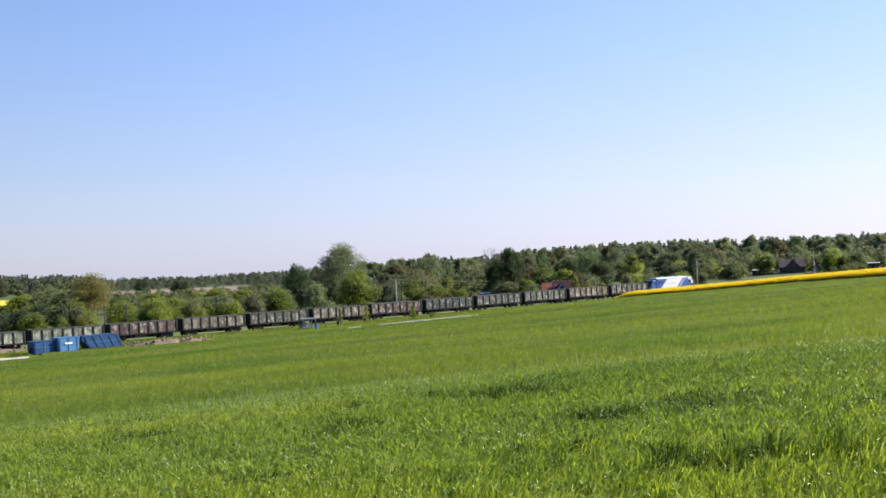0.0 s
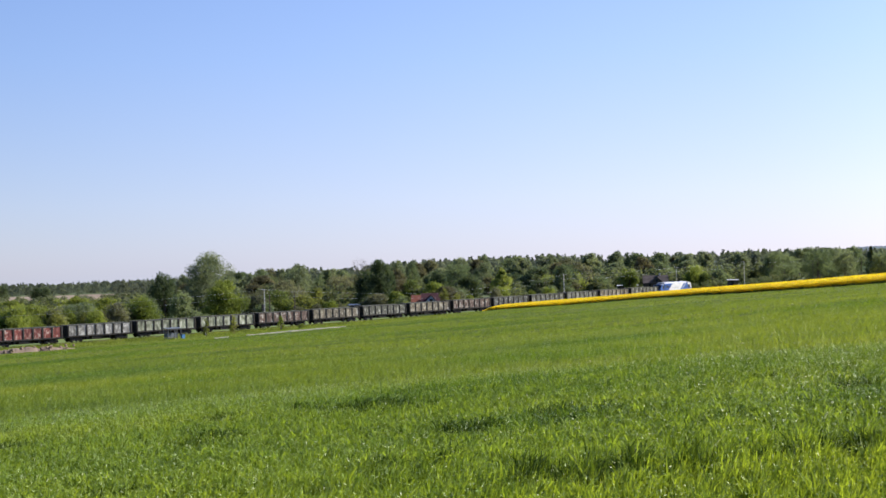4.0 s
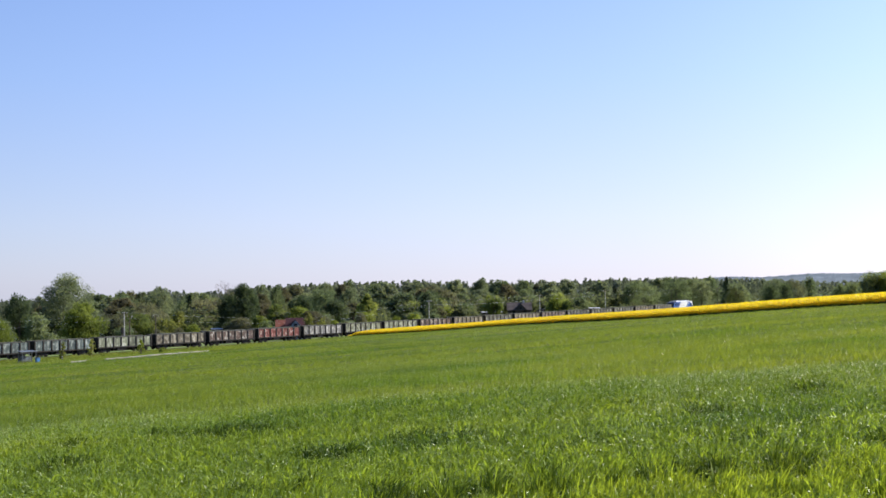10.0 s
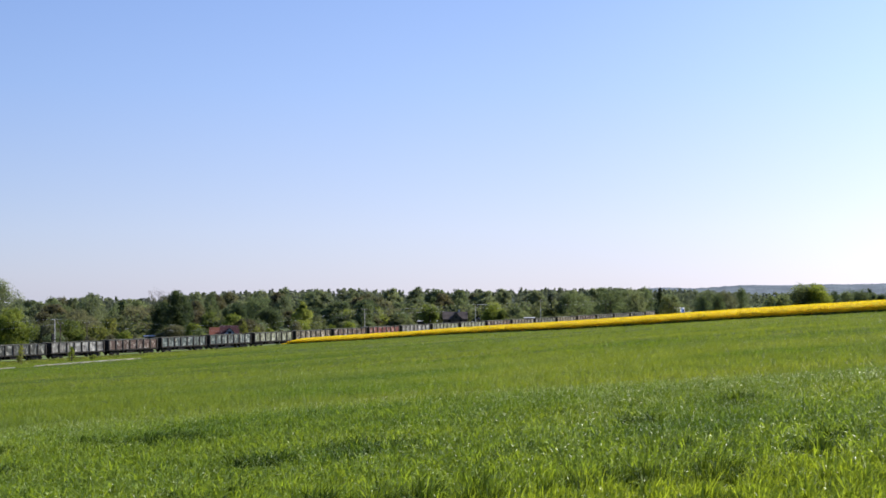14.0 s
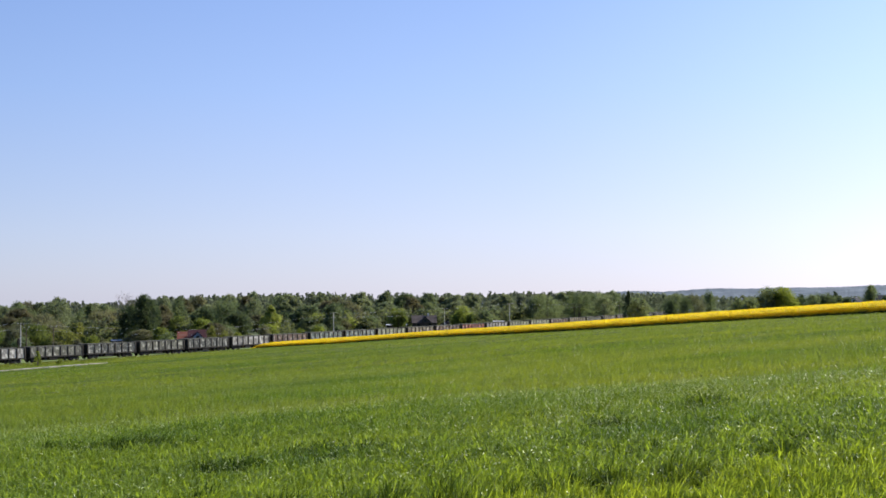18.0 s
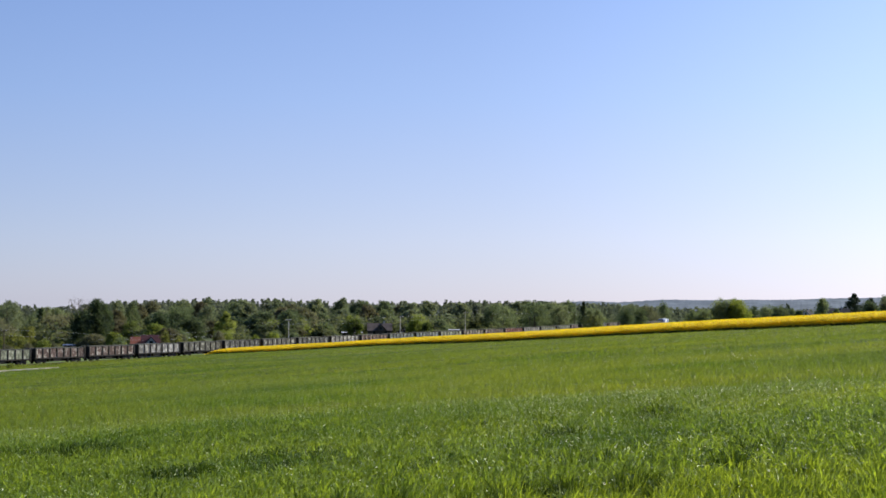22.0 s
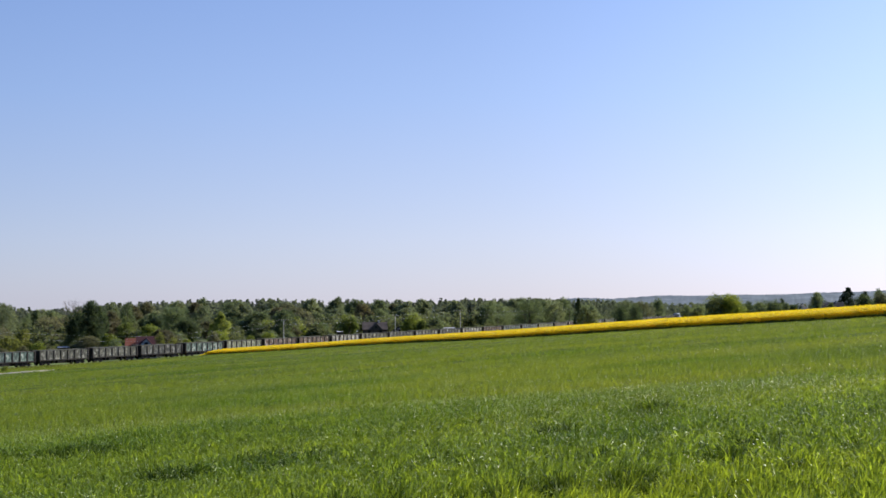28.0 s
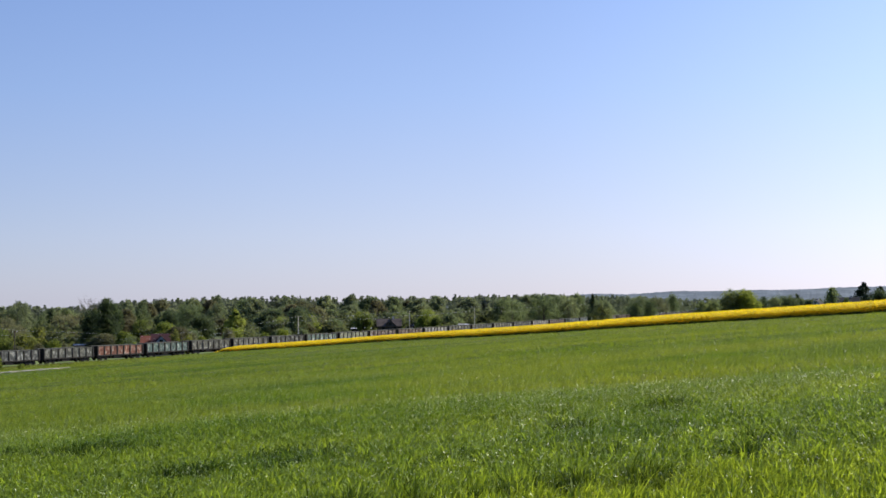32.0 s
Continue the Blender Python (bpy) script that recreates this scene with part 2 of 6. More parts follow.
def crop(name, shade=1.0, through_light=0.54, glint=True, even=0.35, hue=(1.0, 1.0, 1.0)):
    """Young wheat: yellow-green and blue-green drifts over metres, blade by blade variation, a few shining leaves."""
    m, n, l, b = mat(name, 0.6)
    geo = n.new("ShaderNodeNewGeometry")
    drift, fine = n.new("ShaderNodeTexNoise"), n.new("ShaderNodeTexNoise")
    for t, scale, detail in ((drift, 0.085, 3), (fine, 1.1 if glint else 3.0, 4)):
        t.inputs["Scale"].default_value, t.inputs["Detail"].default_value = scale, detail
        l.new(geo.outputs["Position"], t.inputs["Vector"])
    bands = n.new("ShaderNodeMapping")
    bands.inputs["Scale"].default_value, bands.inputs["Rotation"].default_value = (0.55, 1.35, 1.0), (0, 0, radians(-14))
    l.new(geo.outputs["Position"], bands.inputs[0])
    l.new(bands.outputs[0], drift.inputs["Vector"])
    c = ramp(n, l, drift.outputs["Fac"], [(0.36, (0.165, 0.238, 0.056)), (0.46, (0.212, 0.285, 0.060)), (0.56, (0.246, 0.312, 0.060)), (0.68, (0.275, 0.328, 0.060))])
    soft = 0.5 + 0.5 * even if glint else 0.0
    low, high = 0.62 + 0.3 * soft, 1.26 - 0.2 * soft
    f = ramp(n, l, fine.outputs["Fac"], [(0.3, (low, low + 0.03, low + 0.03)), (0.7, (high, high - 0.03, high - 0.05))])
    c = mix(n, l, 1.0, c, f, "MULTIPLY")
    if glint:
        i = ramp(n, l, geo.outputs["Random Per Island"], [(0.0, (0.35, 0.42, 0.4)), (0.5, (0.95, 0.95, 0.9)), (0.85, (1.42, 1.4, 1.3)), (1.0, (1.6, 1.62, 1.6))])
        c = mix(n, l, 1.0 - even, c, mix(n, l, 1.0, c, i, "MULTIPLY"))
        g = ramp(n, l, geo.outputs["Random Per Island"], [(0.60, (0.6, 0.6, 0.6)), (0.75, (0.42, 0.42, 0.42))])
        l.new(g, b.inputs["Roughness"])
    c = mix(n, l, 1.0, c, tuple(shade * h for h in hue), "MULTIPLY")
    l.new(c, b.inputs["Base Color"])
    b.inputs["Specular IOR Level"].default_value = 0.12 if glint else 0.06
    if not glint:
        b.inputs["Roughness"].default_value = 0.95
        bp = n.new("ShaderNodeBump")
        bp.inputs["Strength"].default_value, bp.inputs["Distance"].default_value = 1.0, 0.12
        l.new(fine.outputs["Fac"], bp.inputs["Height"])
        l.new(bp.outputs[0], b.inputs["Normal"])
        return m
    tr, ms = n.new("ShaderNodeBsdfTranslucent"), n.new("ShaderNodeMixShader")
    l.new(mix(n, l, 1.0, c, (1.34, 1.27, 0.52), "MULTIPLY"), tr.inputs["Color"])
    ms.inputs[0].default_value = through_light
    l.new(b.outputs[0], ms.inputs[1])
    l.new(tr.outputs[0], ms.inputs[2])
    l.new(ms.outputs[0], n["Material Output"].inputs[0])
    return m


WHEAT = crop("wheat_blades", 0.97, 0.58, even=0.22, hue=(0.98, 1.0, 0.76))
# Darker copy for distant belts: shade among the blades is put into the colour.
WHEAT_FAR = crop("wheat_blades_far_darkened", 0.82, 0.5, even=0.5, hue=(1.0, 1.0, 0.84))
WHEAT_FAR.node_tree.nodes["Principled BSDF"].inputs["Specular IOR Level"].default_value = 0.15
WHEAT_TIP = crop("bent_wheat_tips", 1.1, 0.2)
for link in list(WHEAT_TIP.node_tree.links):
    if link.to_socket.name == "Roughness":
        WHEAT_TIP.node_tree.links.remove(link)
WHEAT_TIP.node_tree.nodes["Principled BSDF"].inputs["Roughness"].default_value = 0.42
WHEAT_TIP.node_tree.nodes["Principled BSDF"].inputs["Specular IOR Level"].default_value = 0.5
# Blades in the spots darkened: shade in gaps between clumps is in the colour.
WHEAT_SHADED = crop("shaded_wheat_blades", 0.36, 0.44, hue=(0.84, 1.0, 0.68))
WHEAT_DEEP = crop("deep_green_wheat_blades", 0.78, 0.46, hue=(0.82, 0.95, 0.64))
# Sheet darkened: the shade down between the blades is painted into it.
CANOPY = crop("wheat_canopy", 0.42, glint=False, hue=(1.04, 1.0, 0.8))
FIELD = surface("field_soil_and_stalks", [(0.3, (0.03, 0.05, 0.010)), (0.7, (0.07, 0.105, 0.02))], 0.12, 0.9, bump=0.6, fine=6.0)
VERGE_TUFT = foliage("verge_tufts", (0.10, 0.14, 0.02), (0.28, 0.33, 0.06), 0.4, 0.2, 0.6, 0.7)
VERGE = surface("verge_grass", [(0.3, (0.07, 0.11, 0.022)), (0.7, (0.15, 0.19, 0.042))], 0.2, 0.95, bump=0.5, fine=4.0)
MEADOW = surface("meadow", [(0.3, (0.055, 0.08, 0.022)), (0.7, (0.11, 0.13, 0.04))], 0.05, 0.95, fine=1.0)
PLOUGHED = surface("bare_field", [(0.3, (0.18, 0.13, 0.085)), (0.7, (0.27, 0.205, 0.135))], 0.05, 0.95, fine=1.0)
RAPE_FLOWER = foliage("rape_flowers", (0.68, 0.525, 0.024), (0.76, 0.60, 0.034), 0.66, 0.2, 0.25, 0.7)
# Stalks and stems darkened: the shade along the field's foot is in the colour.
RAPE_STALK = foliage("rape_stalks", (0.05, 0.075, 0.022), (0.12, 0.15, 0.035), 0.25, 0.3, 0.6, 0.6)
RAPE_TOP = surface("rape_canopy", [(0.3, (0.60, 0.465, 0.02)), (0.7, (0.75, 0.585, 0.032))], 0.3, 0.8, fine=5.0, bump=0.5)
RAPE_SIDE = surface("rape_stems", [(0.3, (0.10, 0.10, 0.025)), (0.7, (0.20, 0.18, 0.04))], 0.8, 0.9, fine=5.0)
BARK = surface("bark", [(0.3, (0.05, 0.04, 0.03)), (0.7, (0.14, 0.11, 0.085))], 3, 0.95, bump=0.5)
PALE_BARK = surface("pale_bark", [(0.3, (0.17, 0.14, 0.12)), (0.7, (0.33, 0.29, 0.26))], 3, 0.95)
# Mid, olive and grey are lifted and greyed: valley haze in the leaf colour.
LEAF = {
    "mid": foliage("leaves_mid_green", (0.109, 0.143, 0.083), (0.205, 0.246, 0.136)),
    "bright": foliage("leaves_spring_green", (0.117, 0.151, 0.03), (0.282, 0.326, 0.076)),
    "yellow": foliage("leaves_yellow_green", (0.137, 0.153, 0.041), (0.273, 0.286, 0.089)),
    "tan": foliage("leaves_tan_green", (0.16, 0.145, 0.06), (0.29, 0.262, 0.115)),
    "fresh": foliage("leaves_fresh_green", (0.085, 0.115, 0.036), (0.185, 0.222, 0.066)),
    "dark": foliage("leaves_dark_green", (0.06, 0.087, 0.051), (0.116, 0.147, 0.077)),
    "olive": foliage("leaves_olive", (0.119, 0.124, 0.083), (0.209, 0.209, 0.131)),
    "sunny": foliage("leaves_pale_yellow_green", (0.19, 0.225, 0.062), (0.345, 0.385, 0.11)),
    "brown": foliage("leaves_budding_brown", (0.108, 0.102, 0.068), (0.18, 0.168, 0.108)),
    "spruce": foliage("needles_spruce", (0.036, 0.054, 0.032), (0.078, 0.108, 0.056), 0.2),
    "grey": foliage("leaves_grey_green", (0.133, 0.164, 0.107), (0.24, 0.272, 0.171)),
}
THICKET = foliage("thicket_leaves", (0.08, 0.098, 0.052), (0.16, 0.178, 0.09), 0.5, 0.05, 0.3, 0.8)
# Greyer, paler leaves: haze over the far woods is painted in.
FOREST = foliage("forest_leaves_hazed", (0.086, 0.105, 0.092), (0.135, 0.157, 0.128), 0.64, 0.035, 0.12, 0.8)
# Ridge colour paled and blued: the haze of distance is in it.
HILL = surface("distant_woods_hazed", [(0.35, (0.055, 0.076, 0.09)), (0.65, (0.11, 0.14, 0.16))], 0.02, 1.0, fine=0.12)
BALLAST = surface("ballast", [(0.3, (0.06, 0.055, 0.045)), (0.7, (0.15, 0.13, 0.11))], 1.5, 0.95, bump=0.8)
STEEL = surface("rail_steel", [(0.3, (0.12, 0.08, 0.06)), (0.7, (0.28, 0.23, 0.20))], 2, 0.5, 0.7)
SLEEPER = surface("sleeper_concrete", [(0.3, (0.25, 0.23, 0.21)), (0.7, (0.38, 0.36, 0.33))], 2, 0.9)
CONCRETE = surface("weathered_concrete", [(0.3, (0.34, 0.32, 0.29)), (0.7, (0.52, 0.50, 0.46))], 0.7, 0.9, bump=0.3)
WOODPOLE = surface("tarred_wood", [(0.3, (0.05, 0.04, 0.03)), (0.7, (0.13, 0.10, 0.08))], 3, 0.9)
WIRE, *_ = mat("wire", 0.4, 0.6)
WIRE.node_tree.nodes["Principled BSDF"].inputs["Base Color"].default_value = (0.35, 0.37, 0.40, 1)
RUBBLE = surface("earth_and_rubble", [(0.3, (0.12, 0.085, 0.058)), (0.7, (0.25, 0.185, 0.13))], 0.8, 0.95, bump=0.8, fine=4)
DARKIRON = surface("grimy_iron", [(0.3, (0.012, 0.011, 0.010)), (0.7, (0.04, 0.034, 0.028))], 2, 0.7, 0.2, bump=0.3)


# ---- mesh helpers ----
def quads(name, verts, size=4):
    """A mesh of separate faces of size corners each, from an array of corners."""
    verts = np.asarray(verts, np.float32).reshape(-1, 3)
    nv, nf = len(verts), len(verts) // size
    me = bpy.data.meshes.new(name)
    me.vertices.add(nv)
    me.vertices.foreach_set("co", verts.ravel())
    me.loops.add(nv)
    me.loops.foreach_set("vertex_index", np.arange(nv, dtype=np.int32))
    me.polygons.add(nf)
    me.polygons.foreach_set("loop_start", np.arange(0, nv, size, dtype=np.int32))
    me.polygons.foreach_set("loop_total", np.full(nf, size, dtype=np.int32))
    me.update(calc_edges=True)
    return me


def part(name, bm, material, parent=None, label="", smooth_faces=False):
    """Link a bmesh as one mesh object under a thing or a part."""
    me = bpy.data.meshes.new(name)
    bm.to_mesh(me)
    bm.free()
    me.materials.append(material)
    if smooth_faces:
        me.polygons.foreach_set("use_smooth", [True] * len(me.polygons))
    ob = new(name, me)
    if parent:
        ob.parent = parent
    return tagged(ob, label)


def share(name, me, parent, m, label=""):
    """Another object on the same mesh."""
    ob = new(name, me)
    ob.parent = parent
    ob.matrix_basis = m
    return tagged(ob, label)


def box(bm, x0, x1, y0, y1, z0, z1, bevel=0.0):
    v = [bm.verts.new((x, y, z)) for z in (z0, z1) for y in (y0, y1) for x in (x0, x1)]
    f = [bm.faces.new([v[i] for i in q]) for q in ((0, 2, 3, 1), (4, 5, 7, 6), (0, 1, 5, 4), (2, 6, 7, 3), (0, 4, 6, 2), (1, 3, 7, 5))]
    if bevel:
        edges = list({e for q in f for e in q.edges})
        bmesh.ops.bevel(bm, geom=edges, offset=bevel, segments=1, affect="EDGES")
    return bm


def boxes(*rows, bevel=0.0):
    bm = bmesh.new()
    for r in rows:
        box(bm, *r, bevel=bevel)
    return bm


def prism(bm, outline, axis, a, b):
    """Extrude a closed outline along an axis from a to b."""
    def put(p, t):
        return {"x": (t, p[0], p[1]), "y": (p[0], t, p[1]), "z": (p[0], p[1], t)}[axis]
    lo, hi = [bm.verts.new(put(p, a)) for p in outline], [bm.verts.new(put(p, b)) for p in outline]
    n = len(outline)
    bm.faces.new(lo), bm.faces.new(hi[::-1])
    for i in range(n):
        bm.faces.new((lo[i], hi[i], hi[(i + 1) % n], lo[(i + 1) % n]))
    bmesh.ops.recalc_face_normals(bm, faces=bm.faces[:])
    return bm


def tube(bm, a, b, ra, rb, sides=8):
    a, b = Vector(a), Vector(b)
    m = (b - a).to_track_quat("Z", "Y").to_matrix()
    rings = [[bm.verts.new(p + m @ Vector((math.cos(6.2832 * i / sides) * r, math.sin(6.2832 * i / sides) * r, 0))) for i in range(sides)] for p, r in ((a, ra), (b, rb))]
    for i in range(sides):
        j = (i + 1) % sides
        bm.faces.new((rings[0][i], rings[0][j], rings[1][j], rings[1][i]))
    bm.faces.new(rings[0][::-1]), bm.faces.new(rings[1])
    return bm


def empty(name, m, label, category, group=""):
    ob = new(name)
    ob.matrix_world = m
    ob.empty_display_size = 0.2
    return tagged(ob, label, category, group)


# ---- ground: one sheet to the horizon ----
def build_ground():
    radii = [0.0]
    r = 2.0
    while r < 4700:
        radii.append(r)
        r *= 1.032
    rings, spokes = len(radii), 360
    rr, aa = np.meshgrid(radii, np.arange(spokes) * 2 * np.pi / spokes, indexing="ij")
    x, y = rr * np.sin(aa), rr * np.cos(aa)
    z = ground_z(x, y)
    co = np.stack([x, y, z], -1).reshape(-1, 3)
    i, j = np.meshgrid(np.arange(rings - 1), np.arange(spokes), indexing="ij")
    jn = (j + 1) % spokes
    faces = np.stack([i * spokes + j, i * spokes + jn, (i + 1) * spokes + jn, (i + 1) * spokes + j], -1).reshape(-1, 4)[:, ::-1]
    me = bpy.data.meshes.new("ground")
    me.vertices.add(len(co))
    me.vertices.foreach_set("co", co.astype(np.float32).ravel())
    me.loops.add(faces.size)
    me.loops.foreach_set("vertex_index", faces.astype(np.int32).ravel())
    me.polygons.add(len(faces))
    me.polygons.foreach_set("loop_start", np.arange(0, faces.size, 4, dtype=np.int32))
    me.polygons.foreach_set("loop_total", np.full(len(faces), 4, np.int32))
    for m in (FIELD, VERGE, MEADOW, PLOUGHED, RAPE_TOP):
        me.materials.append(m)
    c = co[faces].mean(1)
    s, w, u = plan(c[:, 0], c[:, 1])
    az, d = np.degrees(np.arctan2(c[:, 0], c[:, 1])), np.hypot(c[:, 0], c[:, 1])
    slot = np.where(w > 14, 0, np.where(w > -25, 1, 2))
    slot = np.where((az > -14.5) & (az < -4.5) & (d > 640) & (d < 985), 3, slot)
    slot = np.where((az < -16.3) & (az > -24) & (d > 480) & (d < 800), 4, slot)
    me.polygons.foreach_set("material_index", slot.astype(np.int32))
    me.polygons.foreach_set("use_smooth", np.ones(len(faces), bool))
    me.update(calc_edges=True)
    tagged(new("ground", me), "sloping green field and valley floor running to the horizon", "ground", kind="structure")


build_ground()


# ---- wheat: young blades, densest beside the camera ----
SPOTS = random.Random(31)
SHADE_SPOTS = []                                     # spots of taller growth, gap shade painted as darker blades: east, north, radius
for cx, cy, wide, n in ((1.7, 22.3, 0.9, 9), (0.8, 23.6, 0.8, 4), (2.75, 17.4, 0.35, 6), (3.85, 18.2, 0.6, 5), (3.2, 12.0, 0.5, 8), (2.6, 11.6, 0.3, 4), (4.4, 11.4, 0.3, 5), (5.3, 15.5, 0.3, 3),
                        (5.6, 11.6, 0.3, 4), (6.3, 11.5, 0.5, 7), (8.25, 12.6, 0.3, 6), (9.7, 13.8, 0.3, 4), (8.7, 17.8, 0.3, 3), (12.3, 15.4, 0.3, 3), (-0.9, 19.4, 0.3, 3), (-4.2, 21.4, 0.4, 3),
                        (-6.2, 25.6, 0.6, 3), (9.9, 20.1, 1.0, 5), (2.1, 13.6, 0.8, 3), (-1.5, 13.5, 0.8, 3), (7.2, 14.5, 1.0, 4)):
    SHADE_SPOTS += [(cx + SPOTS.gauss(0, wide), cy + SPOTS.gauss(0, 0.6 * wide), SPOTS.uniform(0.09, 0.21) * (1.3 if cy > 16 else 1.0)) for _ in range(n)]
DRIFTS = ((7.4, 38.6, 2.4), (9.3, 34.5, 2.2), (10.2, 28.0, 2.2), (9.8, 23.5, 1.9), (12.4, 23.5, 1.9), (15.5, 23.8, 1.7), (19.0, 24.6, 1.7), (10.5, 19.0, 1.5), (8.5, 16.5, 1.2), (6.0, 21.0, 1.3),
          (5.0, 27.0, 1.8), (12.0, 44.0, 3.0), (1.5, 24.0, 1.6), (3.5, 17.5, 1.0), (-3.0, 46.0, 3.0), (-8.0, 60.0, 4.0), (17.0, 60.0, 3.5), (24.0, 40.0, 2.5), (28.0, 60.0, 4.0),
          (-22.0, 96.0, 10.0), (-2.0, 112.0, 11.0), (-38.0, 128.0, 14.0), (8.0, 152.0, 13.0), (-20.0, 160.0, 14.0), (14.0, 92.0, 6.0), (34.0, 120.0, 9.0), (-52.0, 165.0, 15.0), (-32.0, 186.0, 13.0), (-62.0, 192.0, 15.0))


def crop_floor(r):
    """How high over the soil the stand has closed, at r metres: farther out only the leaf tops show."""
    return 0.06 + 0.13 * smooth((r - 16) / 16)


def deep(x, y):
    """How far a spot lies in one of the drifts of deeper green."""
    return sum(np.exp(-((x - px) ** 2 + (y - py) ** 2) / (2 * pr * pr)) for px, py, pr in DRIFTS)


def on_track(x, y):
    """Where the farm track crosses the lower field."""
    az, d = np.degrees(np.arctan2(x, y)), np.hypot(x, y)
    return (az > -2.9) & (az < 4.9) & (np.abs(d - 184 - 0.5 * az) < 2.2)


def build_wheat():
    rng = np.random.default_rng(4)
    #        from  to  tufts/m2 blades width height spread
    around = [(0.6, 8.5, 60, 6, 0.014, 0.15, 0.05), (7.0, 40.0, 9, 6, 0.03, 0.15, 0.12)]
    belts = [(7.0, 15.0, 270, 6, 0.0125, 0.14, 0.03), (12.0, 30.0, 120, 6, 0.0155, 0.13, 0.045), (25.0, 66.0, 58, 4, 0.021, 0.11, 0.06),
             (55.0, 135.0, 10.0, 6, 0.04, 0.13, 0.11), (115.0, 300.0, 2.2, 6, 0.08, 0.13, 0.22)]
    for d0, d1, dense, blades, width, height, spread in belts + around:
        back = (d0, d1, dense, blades, width, height, spread) in around
        wedge = (-180.0, 180.0) if back else (-27.0, 47.0)
        n = int((d1 ** 2 - d0 ** 2) / 2 * radians(wedge[1] - wedge[0]) * dense)
        d = np.sqrt(rng.uniform(d0 ** 2, d1 ** 2, n))
        a = np.radians(rng.uniform(*wedge, n))
        x, y = d * np.sin(a), d * np.cos(a)
        s, w, u = plan(x, y)
        bare = np.sin(x * 7.1 + 2 * np.sin(y * 3.3)) * np.sin(y * 6.3 + 1.5 * np.sin(x * 2.9))
        fade = np.minimum(1, np.minimum((d - d0) / (d0 * 0.2), (d1 - d) / (d1 * 0.2)))
        if back and d0 > 5:
            fade = fade * ((a < radians(-27)) | (a > radians(47)))
        keep = (u < -0.6) & (w > 11 + 1.5 * np.sin(s * 0.3)) & ~on_track(x, y) & ((bare > -0.35) | (rng.random(n) < 0.4)) & (rng.random(n) < fade)
        stand = np.repeat(rng.uniform(0.35, 1.75, keep.sum()) if d0 > 20 else np.ones(keep.sum()), blades)
        x, y = np.repeat(x[keep], blades), np.repeat(y[keep], blades)
        k = len(x)
        x, y = x + rng.normal(0, spread, k), y + rng.normal(0, spread, k)
        lush = np.sin(x * 0.23 + 2 * np.sin(y * 0.11)) * np.sin(y * 0.31 + x * 0.05)
        clump = np.clip(np.sin(x * 0.9 + 1.3 * np.sin(y * 0.7)) * np.sin(y * 1.1 - 0.4 * x), 0, 1) ** 3
        dark = sum(np.exp(-((x - px) ** 2 + (y - py) ** 2) / (2 * pr * pr)) for px, py, pr in SHADE_SPOTS)
        h = height * rng.uniform(0.6, 1.2, k) * (1 + 0.13 * lush + 0.3 * clump + 0.4 * np.clip(dark, 0, 1))
        heap = np.sin(x * 8.3 + 1.7 * np.sin(y * 2.1) + 0.8 * np.sin(x * 1.9)) * np.sin(y * 6.1 + 1.9 * np.sin(x * 2.7 + y * 0.6))
        heap = heap * smooth((45 - np.hypot(x, y)) / 25)
        h = h * (1 + 0.46 * heap) * stand
        floor = crop_floor(np.hypot(x, y)) - 0.005
        z = ground_z(x, y) + floor + 0.03 * heap
        h = h + (0.185 - floor)
        far = d1 > 70
        yaw, lean = rng.uniform(0, 2 * np.pi, k), np.abs(rng.normal(0.6 if far else (0.16 if d1 < 20 else 0.5), 0.2 if d1 < 20 else 0.35, k)) * h
        lx, ly = np.cos(yaw) * lean + 0.12 * h, np.sin(yaw) * lean + 0.04 * h
        face = rng.uniform(0, 2 * np.pi, k)
        wide = rng.uniform(0.35, 0.65, k) * width
        side = np.stack([np.cos(face) * wide, np.sin(face) * wide, 0 * wide], 1)
        base = np.stack([x, y, z], 1)
        if d1 < 45:
            bow = base + np.stack([lx * 0.7, ly * 0.7, h * 0.8], 1)
            end = bow + np.stack([lx * 0.9, ly * 0.9, 0.75 * h * (rng.uniform(-0.3, 0.5, k) if d1 < 20 else rng.uniform(-0.6, 0.3, k))], 1)
            v = np.concatenate([np.stack([base - side, base + side, bow + side, bow - side], 1),
                                np.stack([bow - side, bow + side, end + side * 0.1, end - side * 0.1], 1)])
            me = quads("wheat_crop", v, 4)
        else:
            tip = base + np.stack([lx * 1.25, ly * 1.25, h], 1)
            v = np.stack([base - side, base + side, tip], 1)
            me = quads("wheat_crop", v, 3)
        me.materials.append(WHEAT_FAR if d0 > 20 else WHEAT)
        me.materials.append(WHEAT_SHADED)
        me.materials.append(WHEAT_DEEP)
        blade_slot = np.where(deep(x, y) * rng.uniform(0.5, 1.3, k) > 0.6, 2, 0)
        blade_slot = np.where(dark * rng.uniform(0.35, 1.4, k) > 0.5, 1, blade_slot).astype(np.int32)
        me.polygons.foreach_set("material_index", np.concatenate([blade_slot, blade_slot]) if d1 < 45 else blade_slot)
        tagged(new("wheat_crop", me), "dense young green wheat blades covering the field", "crop", kind="stuff")


build_wheat()


